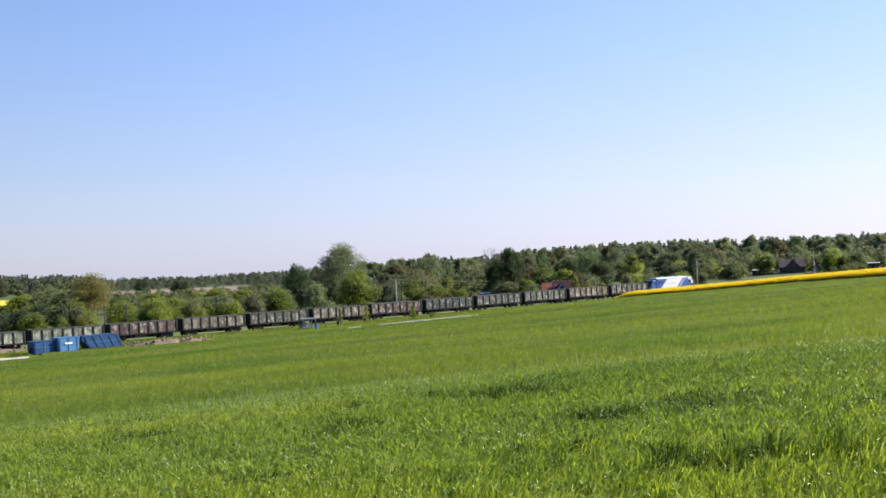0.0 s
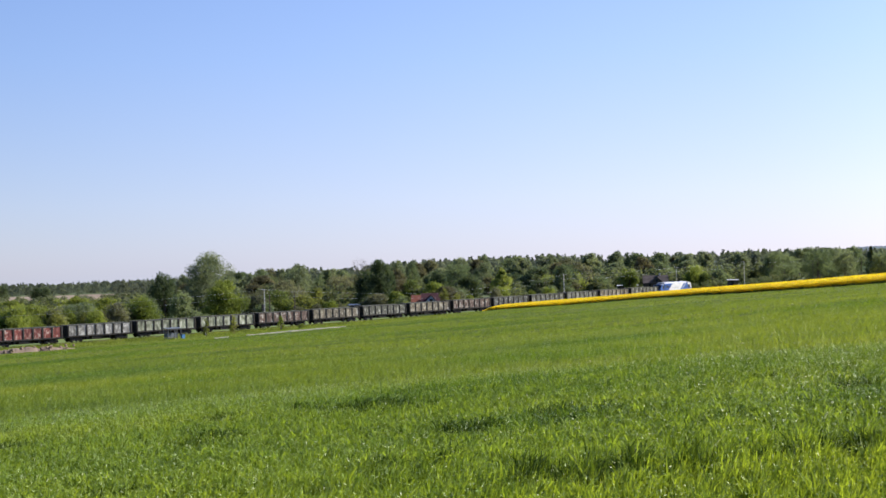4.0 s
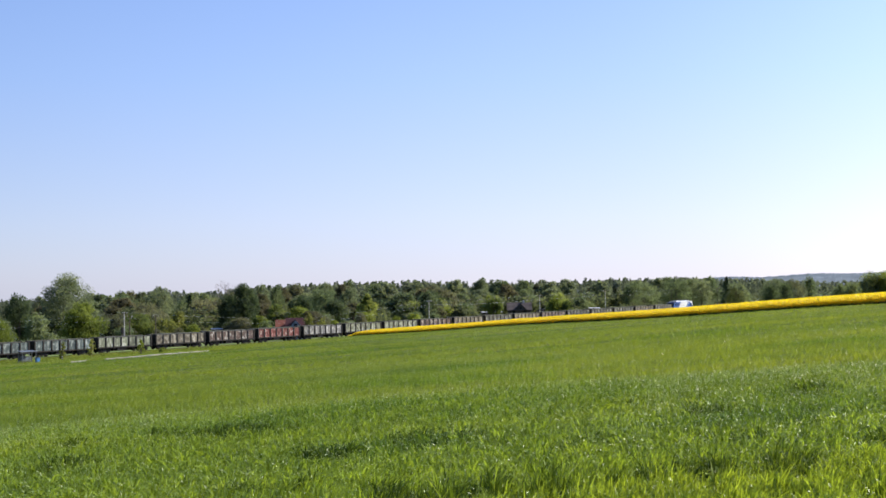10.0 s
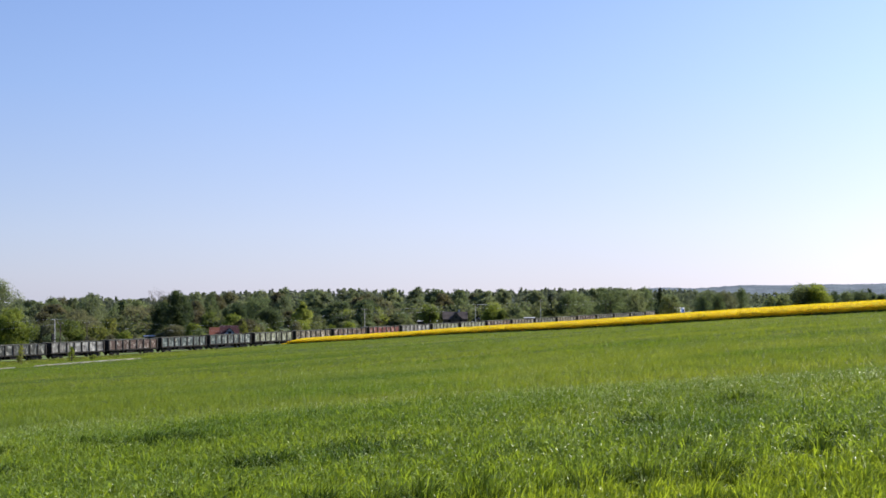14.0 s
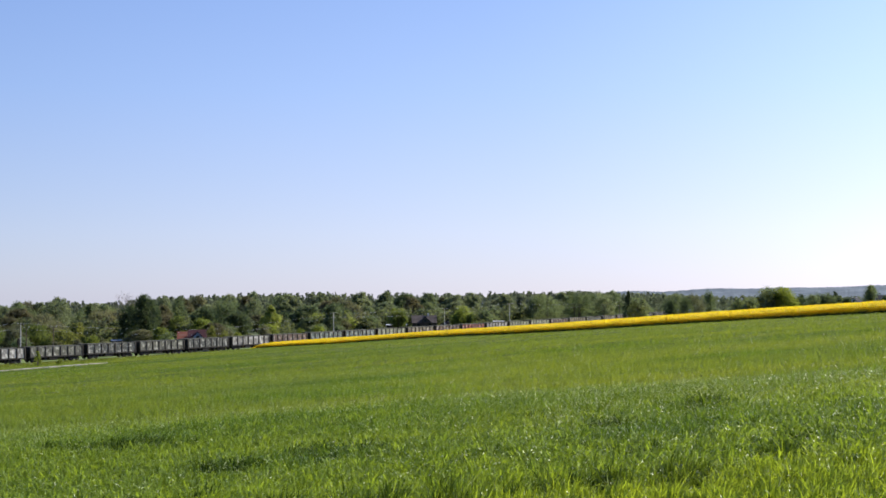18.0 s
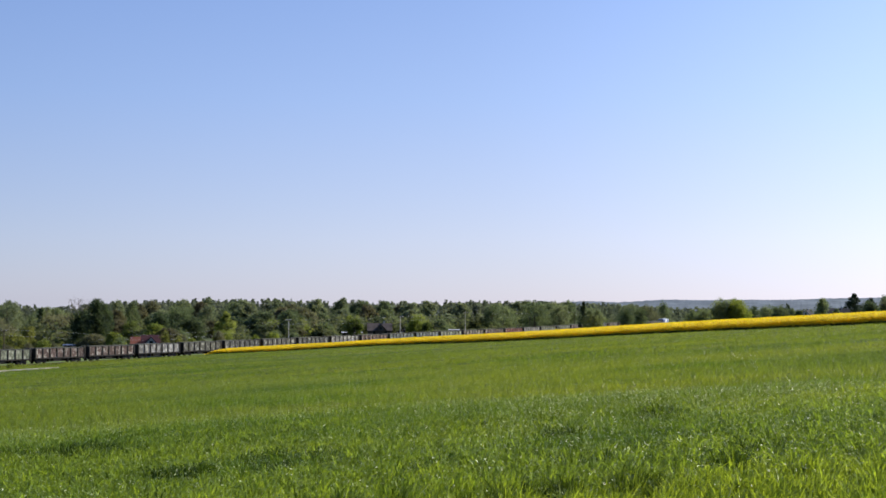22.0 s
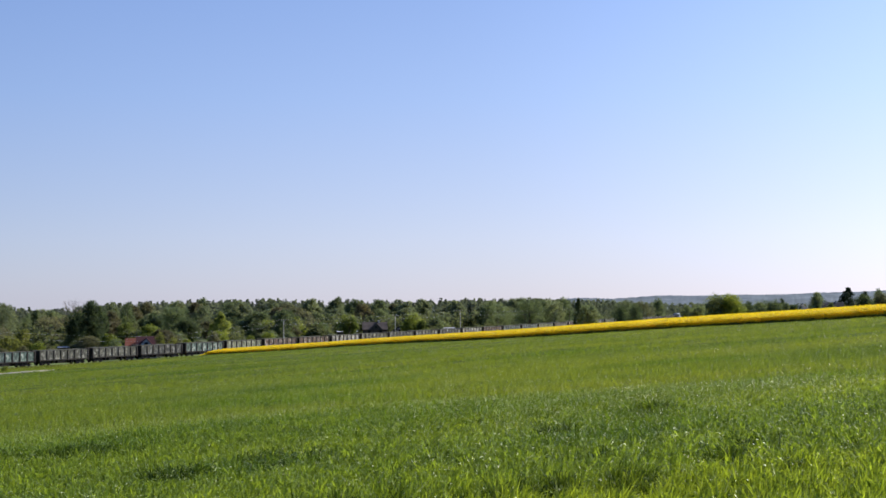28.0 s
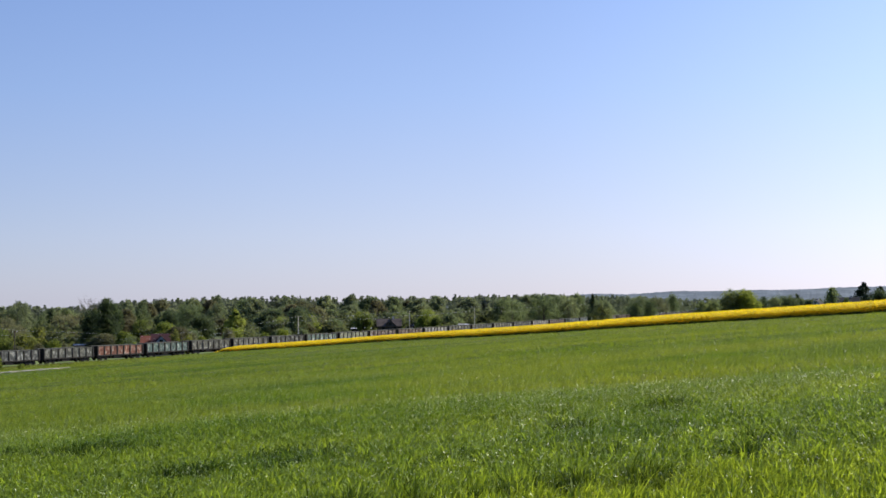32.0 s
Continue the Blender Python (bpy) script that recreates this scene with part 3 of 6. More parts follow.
def build_tips():
    """Leaf tips that bend over and catch the sun."""
    rng = np.random.default_rng(14)
    out = []
    for d0, d1, dense, size in ((8, 30, 290, 0.0063), (26, 60, 60, 0.0066)):
        n = int((d1 ** 2 - d0 ** 2) / 2 * radians(74) * dense)
        d, a = np.sqrt(rng.uniform(d0 ** 2, d1 ** 2, n)), np.radians(rng.uniform(-27, 47, n))
        x, y = d * np.sin(a), d * np.cos(a)
        s, w, u = plan(x, y)
        drift = np.sin(x * 0.31 + 2 * np.sin(y * 0.13)) * np.sin(y * 0.19 + 1.1 * np.sin(x * 0.12))
        keep = (u < -0.6) & (w > 12) & ~on_track(x, y) & (rng.random(n) < 0.5 + 0.4 * drift + 0.3 * deep(x, y))
        x, y, n = x[keep], y[keep], keep.sum()
        c = np.stack([x, y, ground_z(x, y) + rng.uniform(0.29, 0.36, n)], 1)
        # faces biased midway between sun and camera, to add glints
        face = rng.normal(0, 0.5, (n, 3)) + np.array([0.34, -0.42, 0.7])
        face /= np.linalg.norm(face, axis=1)[:, None]
        along = np.cross(face, rng.normal(0, 1, (n, 3)))
        along /= np.linalg.norm(along, axis=1)[:, None]
        across = np.cross(face, along)
        k = (size * rng.uniform(0.6, 1.2, n))[:, None]
        out.append(np.stack([c - along * k * 3.4, c + across * k * 0.5, c + along * k * 3.4, c - across * k * 0.5], 1))
    me = quads("wheat_tips", np.concatenate(out))
    me.materials.append(WHEAT_TIP)
    tagged(new("wheat_tips", me), "bent shining tips of the young wheat leaves", "crop", kind="stuff")


build_tips()


def build_canopy():
    """The closed top of the crop farther out, over which single leaves stand up."""
    radii = np.concatenate([np.linspace(0.01, 60, 42), np.geomspace(62, 300, 60)])
    az = np.radians(np.linspace(-180, 180, 721))
    rr, aa = np.meshgrid(radii, az, indexing="ij")
    x, y = rr * np.sin(aa), rr * np.cos(aa)
    s, w, u = plan(x, y)
    z = ground_z(x, y) + crop_floor(rr) + 0.05 * smooth((rr - 40) / 60) + 0.03 * np.sin(x * 1.3) * np.sin(y * 0.9) * smooth((rr - 22) / 20)
    ok = (u < -0.3) & (w > 10) & ~on_track(x, y)
    co = np.stack([x, y, z], -1).reshape(-1, 3)
    i, j = np.meshgrid(np.arange(len(radii) - 1), np.arange(len(az) - 1), indexing="ij")
    n = len(az)
    f = np.stack([i * n + j, (i + 1) * n + j, (i + 1) * n + j + 1, i * n + j + 1], -1).reshape(-1, 4)
    f = f[ok.ravel()[f].all(1)]
    me = bpy.data.meshes.new("wheat_canopy")
    me.from_pydata(co.tolist(), [], f.tolist())
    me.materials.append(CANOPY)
    me.polygons.foreach_set("use_smooth", [True] * len(me.polygons))
    tagged(new("wheat_canopy", me), "closed green canopy of the young wheat field", "crop", kind="stuff")


def build_verge():
    """Rough pale grass between field and ballast."""
    rng = np.random.default_rng(8)
    n = 90000
    s, w = rng.uniform(30, 330, n), 1.9 + 11.6 * rng.uniform(0, 1, n) ** 1.5
    off = track_off(s) - w
    x, y = off * NX + s * DX, off * NY + s * DY
    z = ground_z(x, y) - 0.03
    h, a = rng.uniform(0.15, 0.42, n) + 0.28 * np.clip((5 - w) / 3, 0, 1), rng.uniform(0, 2 * np.pi, n)
    k = rng.uniform(0.03, 0.09, n)
    base = np.stack([x, y, z], 1)
    side = np.stack([np.cos(a) * k, np.sin(a) * k, 0 * a], 1)
    tip = base + np.stack([rng.normal(0, 0.12, n), rng.normal(0, 0.12, n), h], 1)
    me = quads("verge_grass", np.stack([base - side, base + side, tip], 1), 3)
    me.materials.append(VERGE_TUFT)
    tagged(new("verge_grass", me), "rough pale green grass on the railway verge", "grass", kind="stuff")


build_canopy()
build_verge()


# ---- rape field: a block of canopy, stalks along its edge, flower heads ----
def build_rape():
    rng = np.random.default_rng(5)
    rows, cols = 220, 60
    wv, uv = np.linspace(9, 300, rows), np.concatenate([np.linspace(0, 12, 20), np.linspace(14, 230, cols - 20)])
    ww, uu = np.meshgrid(wv, uv, indexing="ij")
    edge = 0.7 * np.sin(ww * 0.21) + 0.4 * np.sin(ww * 0.63 + 1)
    s = uu + (200 - 0.433 * (ww - 6)) + edge + 2.2 * np.clip((40 - ww) / 31, 0, 1)
    off = track_off(s) - ww
    x, y = off * NX + s * DX, off * NY + s * DY
    g = ground_z(x, y)
    slope = 0.72 + 0.53 * np.clip(uu / 3.0, 0, 1) ** 0.6
    top = g + slope + 0.22 * smooth((ww - 90) / 150) - 0.05 + 0.035 * np.sin(x * 0.9 + 1.3 * np.sin(y * 0.37)) * np.sin(y * 0.8 + 1.1 * np.sin(x * 0.29))
    bm = bmesh.new()
    v = [[bm.verts.new((x[i, j], y[i, j], top[i, j])) for j in range(cols)] for i in range(rows)]
    for i in range(rows - 1):
        for j in range(cols - 1):
            bm.faces.new((v[i][j], v[i][j + 1], v[i + 1][j + 1], v[i + 1][j]))
    foot = [bm.verts.new((x[i, 0], y[i, 0], g[i, 0] - 0.1)) for i in range(rows)]
    waist = [bm.verts.new((x[i, 0] - 0.05, y[i, 0], g[i, 0] + 0.40)) for i in range(rows)]
    near = [bm.verts.new((x[-1, j], y[-1, j], g[-1, j] - 0.1)) for j in range(cols)]
    back = [bm.verts.new((x[0, j], y[0, j], g[0, j] - 0.1)) for j in range(cols)]
    for i in range(rows - 1):
        bm.faces.new((v[i][0], v[i + 1][0], waist[i + 1], waist[i]))
    sides = [bm.faces.new((waist[i], waist[i + 1], foot[i + 1], foot[i])) for i in range(rows - 1)]
    for j in range(cols - 1):
        sides.append(bm.faces.new((v[-1][j], v[-1][j + 1], near[j + 1], near[j])))
        sides.append(bm.faces.new((v[0][j], v[0][j + 1], back[j + 1], back[j])))
    for f in sides:
        f.material_index = 1
    bmesh.ops.recalc_face_normals(bm, faces=bm.faces[:])
    ob = part("rape_field", bm, RAPE_TOP)
    ob.data.materials.append(RAPE_SIDE)
    tagged(ob, "dense rape field in full yellow bloom", "crop", kind="stuff")
    for name, mate, n, deep, low, high, sz in (("rape_flowers", RAPE_FLOWER, 130000, 26.0, 0.72, 1.28, 0.09), ("rape_flowers", RAPE_FLOWER, 150000, 3.4, 0.42, 1.42, 0.08),
                                               ("rape_stalks", RAPE_STALK, 52000, 0.6, -0.05, 0.42, 0.08)):
        w = rng.uniform(9, 300, n)
        u = rng.uniform(0, 1, n) ** 2 * deep - 0.35
        s = u + (200 - 0.433 * (w - 6)) + 0.7 * np.sin(w * 0.21) + 0.4 * np.sin(w * 0.63 + 1) + 2.2 * np.clip((40 - w) / 31, 0, 1)
        off = track_off(s) - w
        x, y = off * NX + s * DX, off * NY + s * DY
        lumps = 0.035 * np.sin(x * 0.9 + 1.3 * np.sin(y * 0.37)) * np.sin(y * 0.8 + 1.1 * np.sin(x * 0.29))
        z = ground_z(x, y) + rng.uniform(low, high, n) ** 1.0 + lumps * (high > 1)
        rise = 0.72 + 0.53 * np.clip((u + 0.2) / 3.0, 0, 1) ** 0.6
        rise = rise + 0.22 * smooth((w - 90) / 150)
        if 3 < deep < 5:
            z = ground_z(x, y) + rise + rng.uniform(-0.36, 0.16, n) + lumps
        if deep > 5:
            z = ground_z(x, y) + rise - 0.02 + rng.uniform(0, 0.12, n) + lumps
        c = np.stack([x, y, z], 1)
        e1, e2 = rng.normal(0, 1, (n, 3)), rng.normal(0, 1, (n, 3))
        e1 /= np.linalg.norm(e1, axis=1)[:, None]
        e2 -= e1 * (e1 * e2).sum(1)[:, None]
        e2 /= np.linalg.norm(e2, axis=1)[:, None]
        if deep > 3:
            e1, e2 = e1 * (1, 1, 0.25), e2 * (1, 1, 0.25)
        k = (sz * rng.uniform(0.6, 1.3, n))[:, None]
        tall = 2.2 if name == "rape_stalks" else 1.0
        if tall > 1:
            e1, e2 = e1 * (1, 1, 0.2), np.stack([0.2 * e2[:, 0], 0.2 * e2[:, 1], 1 + 0 * e2[:, 2]], 1)
        me = quads(name, np.stack([c - e1 * k, c - e2 * k * tall, c + e1 * k, c + e2 * k * tall], 1))
        me.materials.append(mate)
        tagged(new(name, me), "yellow rape blossom" if mate is RAPE_FLOWER else "shaded green rape stalks along the field edge", "crop", kind="stuff")


build_rape()


def build_edge_weeds():
    """Ragged clumps of grass and weeds where the wheat meets the rape."""
    rng = np.random.default_rng(44)
    spots = rng.uniform(9, 300, 420)
    spots = spots[np.sin(spots * 0.19) + np.sin(spots * 0.071 + 2) + rng.normal(0, 0.5, len(spots)) > 0.1]
    w = np.repeat(spots, 60) + rng.normal(0, 0.35, len(spots) * 60)
    n = len(w)
    s = rng.uniform(-0.9, -0.1, n) + 200 - 0.433 * (w - 6) + 0.7 * np.sin(w * 0.21) + 0.4 * np.sin(w * 0.63 + 1) + 2.2 * np.clip((40 - w) / 31, 0, 1)
    off = track_off(s) - w
    x, y = off * NX + s * DX, off * NY + s * DY
    base = np.stack([x, y, ground_z(x, y)], 1)
    a, k = rng.uniform(0, 2 * np.pi, n), rng.uniform(0.02, 0.05, n)
    side = np.stack([np.cos(a) * k, np.sin(a) * k, 0 * a], 1)
    tip = base + np.stack([rng.normal(0, 0.14, n), rng.normal(0, 0.14, n), rng.uniform(0.3, 0.7, n)], 1)
    me = quads("edge_weeds", np.stack([base - side, base + side, tip], 1), 3)
    me.materials.append(EDGE_WEED)
    tagged(new("edge_weeds", me), "ragged dark green weeds along the rape field's edge", "weeds", kind="stuff")


EDGE_WEED = foliage("edge_weeds", (0.05, 0.075, 0.025), (0.13, 0.16, 0.045), 0.35, 0.3, 0.5, 0.7)
build_edge_weeds()


# ---- railway ----
def strip(name, s0, s1, step, profile, material, label, category, bank=0.0):
    """A band swept along the track: profile points are (towards the camera, height over the rail top)."""
    bm = bmesh.new()
    last = None
    for s in np.arange(s0, s1 + step, step):
        ring = [bm.verts.new(track_point(s, p) + Vector((0, 0, h))) for p, h in profile]
        if last:
            for a, b, c, d in zip(last, last[1:], ring[1:], ring):
                bm.faces.new((a, b, c, d))
        last = ring
    bmesh.ops.recalc_face_normals(bm, faces=bm.faces[:])
    ob = part(name, bm, material)
    return tagged(ob, label, category, kind="structure")


strip("ballast_bed", -460, 760, 10, [(2.7, -0.45), (1.8, -0.21), (-1.8, -0.21), (-2.7, -0.45)], BALLAST, "grey-brown stone ballast bed under the rails", "ballast")
for side in (-0.75, 0.75):
    strip("rail", -460, 760, 10, [(side + 0.07, -0.18), (side + 0.035, -0.14), (side + 0.035, 0.0), (side - 0.035, 0.0), (side - 0.035, -0.14), (side - 0.07, -0.18)], STEEL, "worn steel rail with rusty flanks", "rail")


def build_sleepers():
    one = boxes((-0.13, 0.13, -1.3, 1.3, -0.3, -0.17))
    me = bpy.data.meshes.new("sleeper")
    one.to_mesh(me)
    one.free()
    me.materials.append(SLEEPER)
    root = empty("sleepers", pose(0, 0, 0), "concrete sleepers laid across the ballast", "sleepers")
    root["kind"] = "structure"
    for i in range(300):
        s = 60 + i * 0.65
        p = track_point(s)
        share("sleeper", me, root, pose(p.x, p.y, p.z, 0, 0, 90 - math.degrees(TH)))


# ---- the train ----
def travel(t):
    """How far the train has come by t: a steady run that slows."""
    return 14.8234 * t + 0.086453 * t * t - 0.003809 * t ** 3


def train_rows(s0):
    rows = []
    for t in (0, 2, 4, 6, 8, 10, 12, 14, 16, 18, 20, 22, 24, 26, 28, 30, 32):
        s = s0 + travel(t)
        a, b = track_point(s - 4.5), track_point(s + 4.5)
        rows.append((t, pose(*((a + b) / 2), 0, 0, math.degrees(math.atan2(b.y - a.y, b.x - a.x)))))
    return rows


def paint(name, stops, scale=0.8, rough=0.6):
    base, middle, dust = (Vector((0.80 * c[0], 0.77 * c[1], 0.68 * c[2])) for _, c in stops)
    stops = [(0.30, tuple(base)), (0.42, tuple(middle * 0.85)), (0.53, tuple(middle * 1.3)), (0.66, tuple(dust * 0.9 + Vector((0.22, 0.215, 0.19))))]
    return surface("wagon_paint_" + name, stops, 1.5, rough, bump=0.2, fine=6.0, grime=0.62, stretch=(1.2, 1.2, 0.75))


PAINTS = {
    "grey": paint("grey", [(0.30, (0.037, 0.038, 0.034)), (0.48, (0.118, 0.122, 0.105)), (0.66, (0.223, 0.228, 0.205))]),
    "dark_grey": paint("dark_grey", [(0.30, (0.022, 0.025, 0.025)), (0.5, (0.074, 0.081, 0.081)), (0.68, (0.149, 0.155, 0.155))]),
    "pale_green": paint("pale_green", [(0.30, (0.093, 0.099, 0.081)), (0.5, (0.225, 0.25, 0.185)), (0.68, (0.322, 0.35, 0.285))]),
    "white_dusted": paint("white_dusted", [(0.33, (0.081, 0.068, 0.068)), (0.5, (0.248, 0.248, 0.260)), (0.64, (0.409, 0.415, 0.434))]),
    "tan": paint("tan", [(0.30, (0.074, 0.062, 0.050)), (0.5, (0.186, 0.161, 0.124)), (0.68, (0.285, 0.260, 0.211))]),
    "rust": paint("rust", [(0.32, (0.070, 0.036, 0.030)), (0.48, (0.120, 0.076, 0.066)), (0.64, (0.230, 0.208, 0.198))]),
    "red": paint("red", [(0.32, (0.093, 0.022, 0.019)), (0.5, (0.211, 0.050, 0.043)), (0.70, (0.310, 0.186, 0.167))]),
    "orange": paint("orange", [(0.32, (0.124, 0.037, 0.022)), (0.5, (0.248, 0.087, 0.050)), (0.68, (0.310, 0.223, 0.174))]),
    "teal": paint("teal", [(0.32, (0.037, 0.062, 0.062)), (0.5, (0.099, 0.161, 0.155)), (0.68, (0.223, 0.285, 0.267))]),
    "blue_grey": paint("blue_grey", [(0.32, (0.043, 0.056, 0.062)), (0.5, (0.112, 0.148, 0.155)), (0.68, (0.223, 0.267, 0.270))]),
}
LOOKS = {"grey": "grey", "dark_grey": "dark grey", "pale_green": "pale grey-green", "white_dusted": "white-streaked grey", "tan": "dusty tan",
         "rust": "rust-stained brown", "red": "faded red", "orange": "orange-red", "teal": "faded teal", "blue_grey": "blue-grey"}


RIM = surface("wagon_rim", [(0.3, (0.04, 0.04, 0.034)), (0.7, (0.11, 0.11, 0.09))], 1.5, 0.8, fine=6)


def mesh_of(bm, material, name):
    me = bpy.data.meshes.new(name)
    bm.to_mesh(me)
    bm.free()
    me.materials.append(material)
    return me


def wheel_mesh():
    bm = bmesh.new()
    for y in (-0.75, 0.75):
        tube(bm, (0, y - 0.07, 0.46), (0, y + 0.07, 0.46), 0.46, 0.46, 14)
    tube(bm, (0, -0.7, 0.46), (0, 0.7, 0.46), 0.08, 0.08, 6)
    return mesh_of(bm, DARKIRON, "wheelset")


WHEELSET = wheel_mesh()


def bogie_frame():
    bm = bmesh.new()
    for y in (-0.98, 0.98):
        prism(bm, [(-1.35, 0.42), (-1.35, 0.62), (-0.6, 0.62), (-0.45, 0.80), (0.45, 0.80), (0.6, 0.62), (1.35, 0.62), (1.35, 0.42), (0.5, 0.32), (-0.5, 0.32)], "y", y - 0.09, y + 0.09)
        for x in (-0.9, 0.9):
            box(bm, x - 0.17, x + 0.17, y - 0.14, y + 0.14, 0.32, 0.62)
    box(bm, -0.3, 0.3, -0.9, 0.9, 0.5, 0.8)
    return mesh_of(bm, DARKIRON, "bogie")


BOGIE = bogie_frame()


def add_bogie(root, x):
    b = share("bogie", BOGIE, root, pose(x, 0, 0))
    for dx in (-0.9, 0.9):
        share("wheelset", WHEELSET, b, pose(dx, 0, 0))


def build_wagon(colour, m):
    """An open four-axle gondola: ribbed steel sides over a dark underframe."""
    root = empty("gondola_wagon", m, LOOKS[colour] + " open steel gondola wagon with dark ribs", "wagon", "wagons of the freight train")
    p = PAINTS[colour]
    pitch = 12.60 / 7
    pb = bmesh.new()
    box(pb, -pitch / 2 + 0.10, pitch / 2 - 0.10, -0.03, 0.03, 1.24, 3.05)
    panel = mesh_of(pb, p, "side_panel")
    rb = bmesh.new()
    prism(rb, [(-0.19, 0.0), (-0.17, -0.14), (-0.10, -0.19), (0.10, -0.19), (0.17, -0.14), (0.19, 0.0)], "z", 1.22, 3.06)
    rib = mesh_of(rb, DARKIRON, "rib")
    for i in range(7):
        share("side_panel", panel, root, pose(-6.3 + pitch * (i + 0.5), -1.40, 0))
        share("side_panel", panel, root, pose(-6.3 + pitch * (i + 0.5), 1.40, 0))
    for i in range(8):
        share("rib", rib, root, pose(-6.3 + pitch * i, -1.37, 0))
        share("rib", rib, root, pose(-6.3 + pitch * i, 1.37, 0, 0, 0, 180))
    for y in (-1.40, 1.40):
        part("top_rail", boxes((-6.42, 6.42, y - 0.10, y + 0.10, 3.05, 3.17), bevel=0.02), RIM, root)
        part("side_sill", boxes((-6.42, 6.42, y - 0.09, y + 0.09, 0.98, 1.24), bevel=0.02), DARKIRON, root)
    for x in (-6.36, 6.36):
        part("end_wall", boxes((x - 0.06, x + 0.06, -1.42, 1.42, 1.1, 3.14), (x - 0.13, x + 0.13, -0.95, -0.8, 1.1, 3.1), (x - 0.13, x + 0.13, 0.8, 0.95, 1.1, 3.1)), DARKIRON, root)
        sgn = 1 if x > 0 else -1
        part("headstock", boxes((min(x, x + sgn * 0.25), max(x, x + sgn * 0.25), -1.3, 1.3, 0.85, 1.2)), DARKIRON, root)
        for y in (-0.87, 0.87):
            bm = tube(bmesh.new(), (x + sgn * 0.2, y, 1.04), (x + sgn * 0.55, y, 1.04), 0.1, 0.1, 8)
            tube(bm, (x + sgn * 0.51, y, 1.04), (x + sgn * 0.57, y, 1.04), 0.22, 0.22, 10)
            part("buffer", bm, DARKIRON, root)
    part("underframe", boxes((-6.3, 6.3, -0.5, 0.5, 0.78, 1.1), (-6.3, 6.3, -1.35, 1.35, 1.08, 1.2), (-1.6, 0.2, -1.25, -0.6, 0.5, 1.05), (0.8, 1.4, 0.5, 1.2, 0.55, 1.05)), DARKIRON, root)
    part("brake_gear", boxes((-3.0, 3.0, -0.35, 0.35, 0.34, 0.8), (-2.6, -2.2, -1.1, 1.1, 0.4, 0.95), (2.0, 2.5, -1.1, 1.1, 0.4, 0.95), bevel=0.02), DARKIRON, root)
    for x in (-4.5, 4.5):
        add_bogie(root, x)
    return root


ORDER = ["grey", "tan", "grey", "grey", "dark_grey", "rust", "tan", "grey", "tan", "rust", "pale_green", "pale_green", "white_dusted", "red", "rust", "tan", "pale_green",
         "blue_grey", "blue_grey", "rust", "white_dusted", "dark_grey", "grey", "dark_grey", "grey", "white_dusted", "rust", "rust", "pale_green", "teal", "dark_grey", "grey",
         "grey", "teal", "orange", "grey", "dark_grey", "grey", "tan", "dark_grey", "grey", "rust", "grey"]
PITCH = 13.896                    # one wagon over its buffers
FIRST_GAP = 221.67                # rear of the locomotive at the start
WAGONS = []


def build_train():
    made = {}
    for i, colour in enumerate(ORDER):
        s0 = FIRST_GAP - PITCH * (i + 0.5)
        m = train_rows(s0)[0][1]
        if colour in made:
            w = copy_thing(made[colour], m)
        else:
            w = made[colour] = build_wagon(colour, m)
        WAGONS.append((w, s0))


build_train()

LOCO_BLUE = surface("loco_blue", [(0.3, (0.012, 0.055, 0.21)), (0.7, (0.022, 0.095, 0.32))], 1.0, 0.5)
LOCO_WHITE = surface("loco_white", [(0.3, (0.50, 0.51, 0.53)), (0.7, (0.62, 0.62, 0.63))], 1.0, 0.35)
LOCO_GREY = surface("loco_roof_grey", [(0.3, (0.30, 0.32, 0.36)), (0.7, (0.44, 0.46, 0.50))], 1.0, 0.5)
GLASS, *_ = mat("dark_glass", 0.08)
GLASS.node_tree.nodes["Principled BSDF"].inputs["Base Color"].default_value = (0.02, 0.025, 0.03, 1)


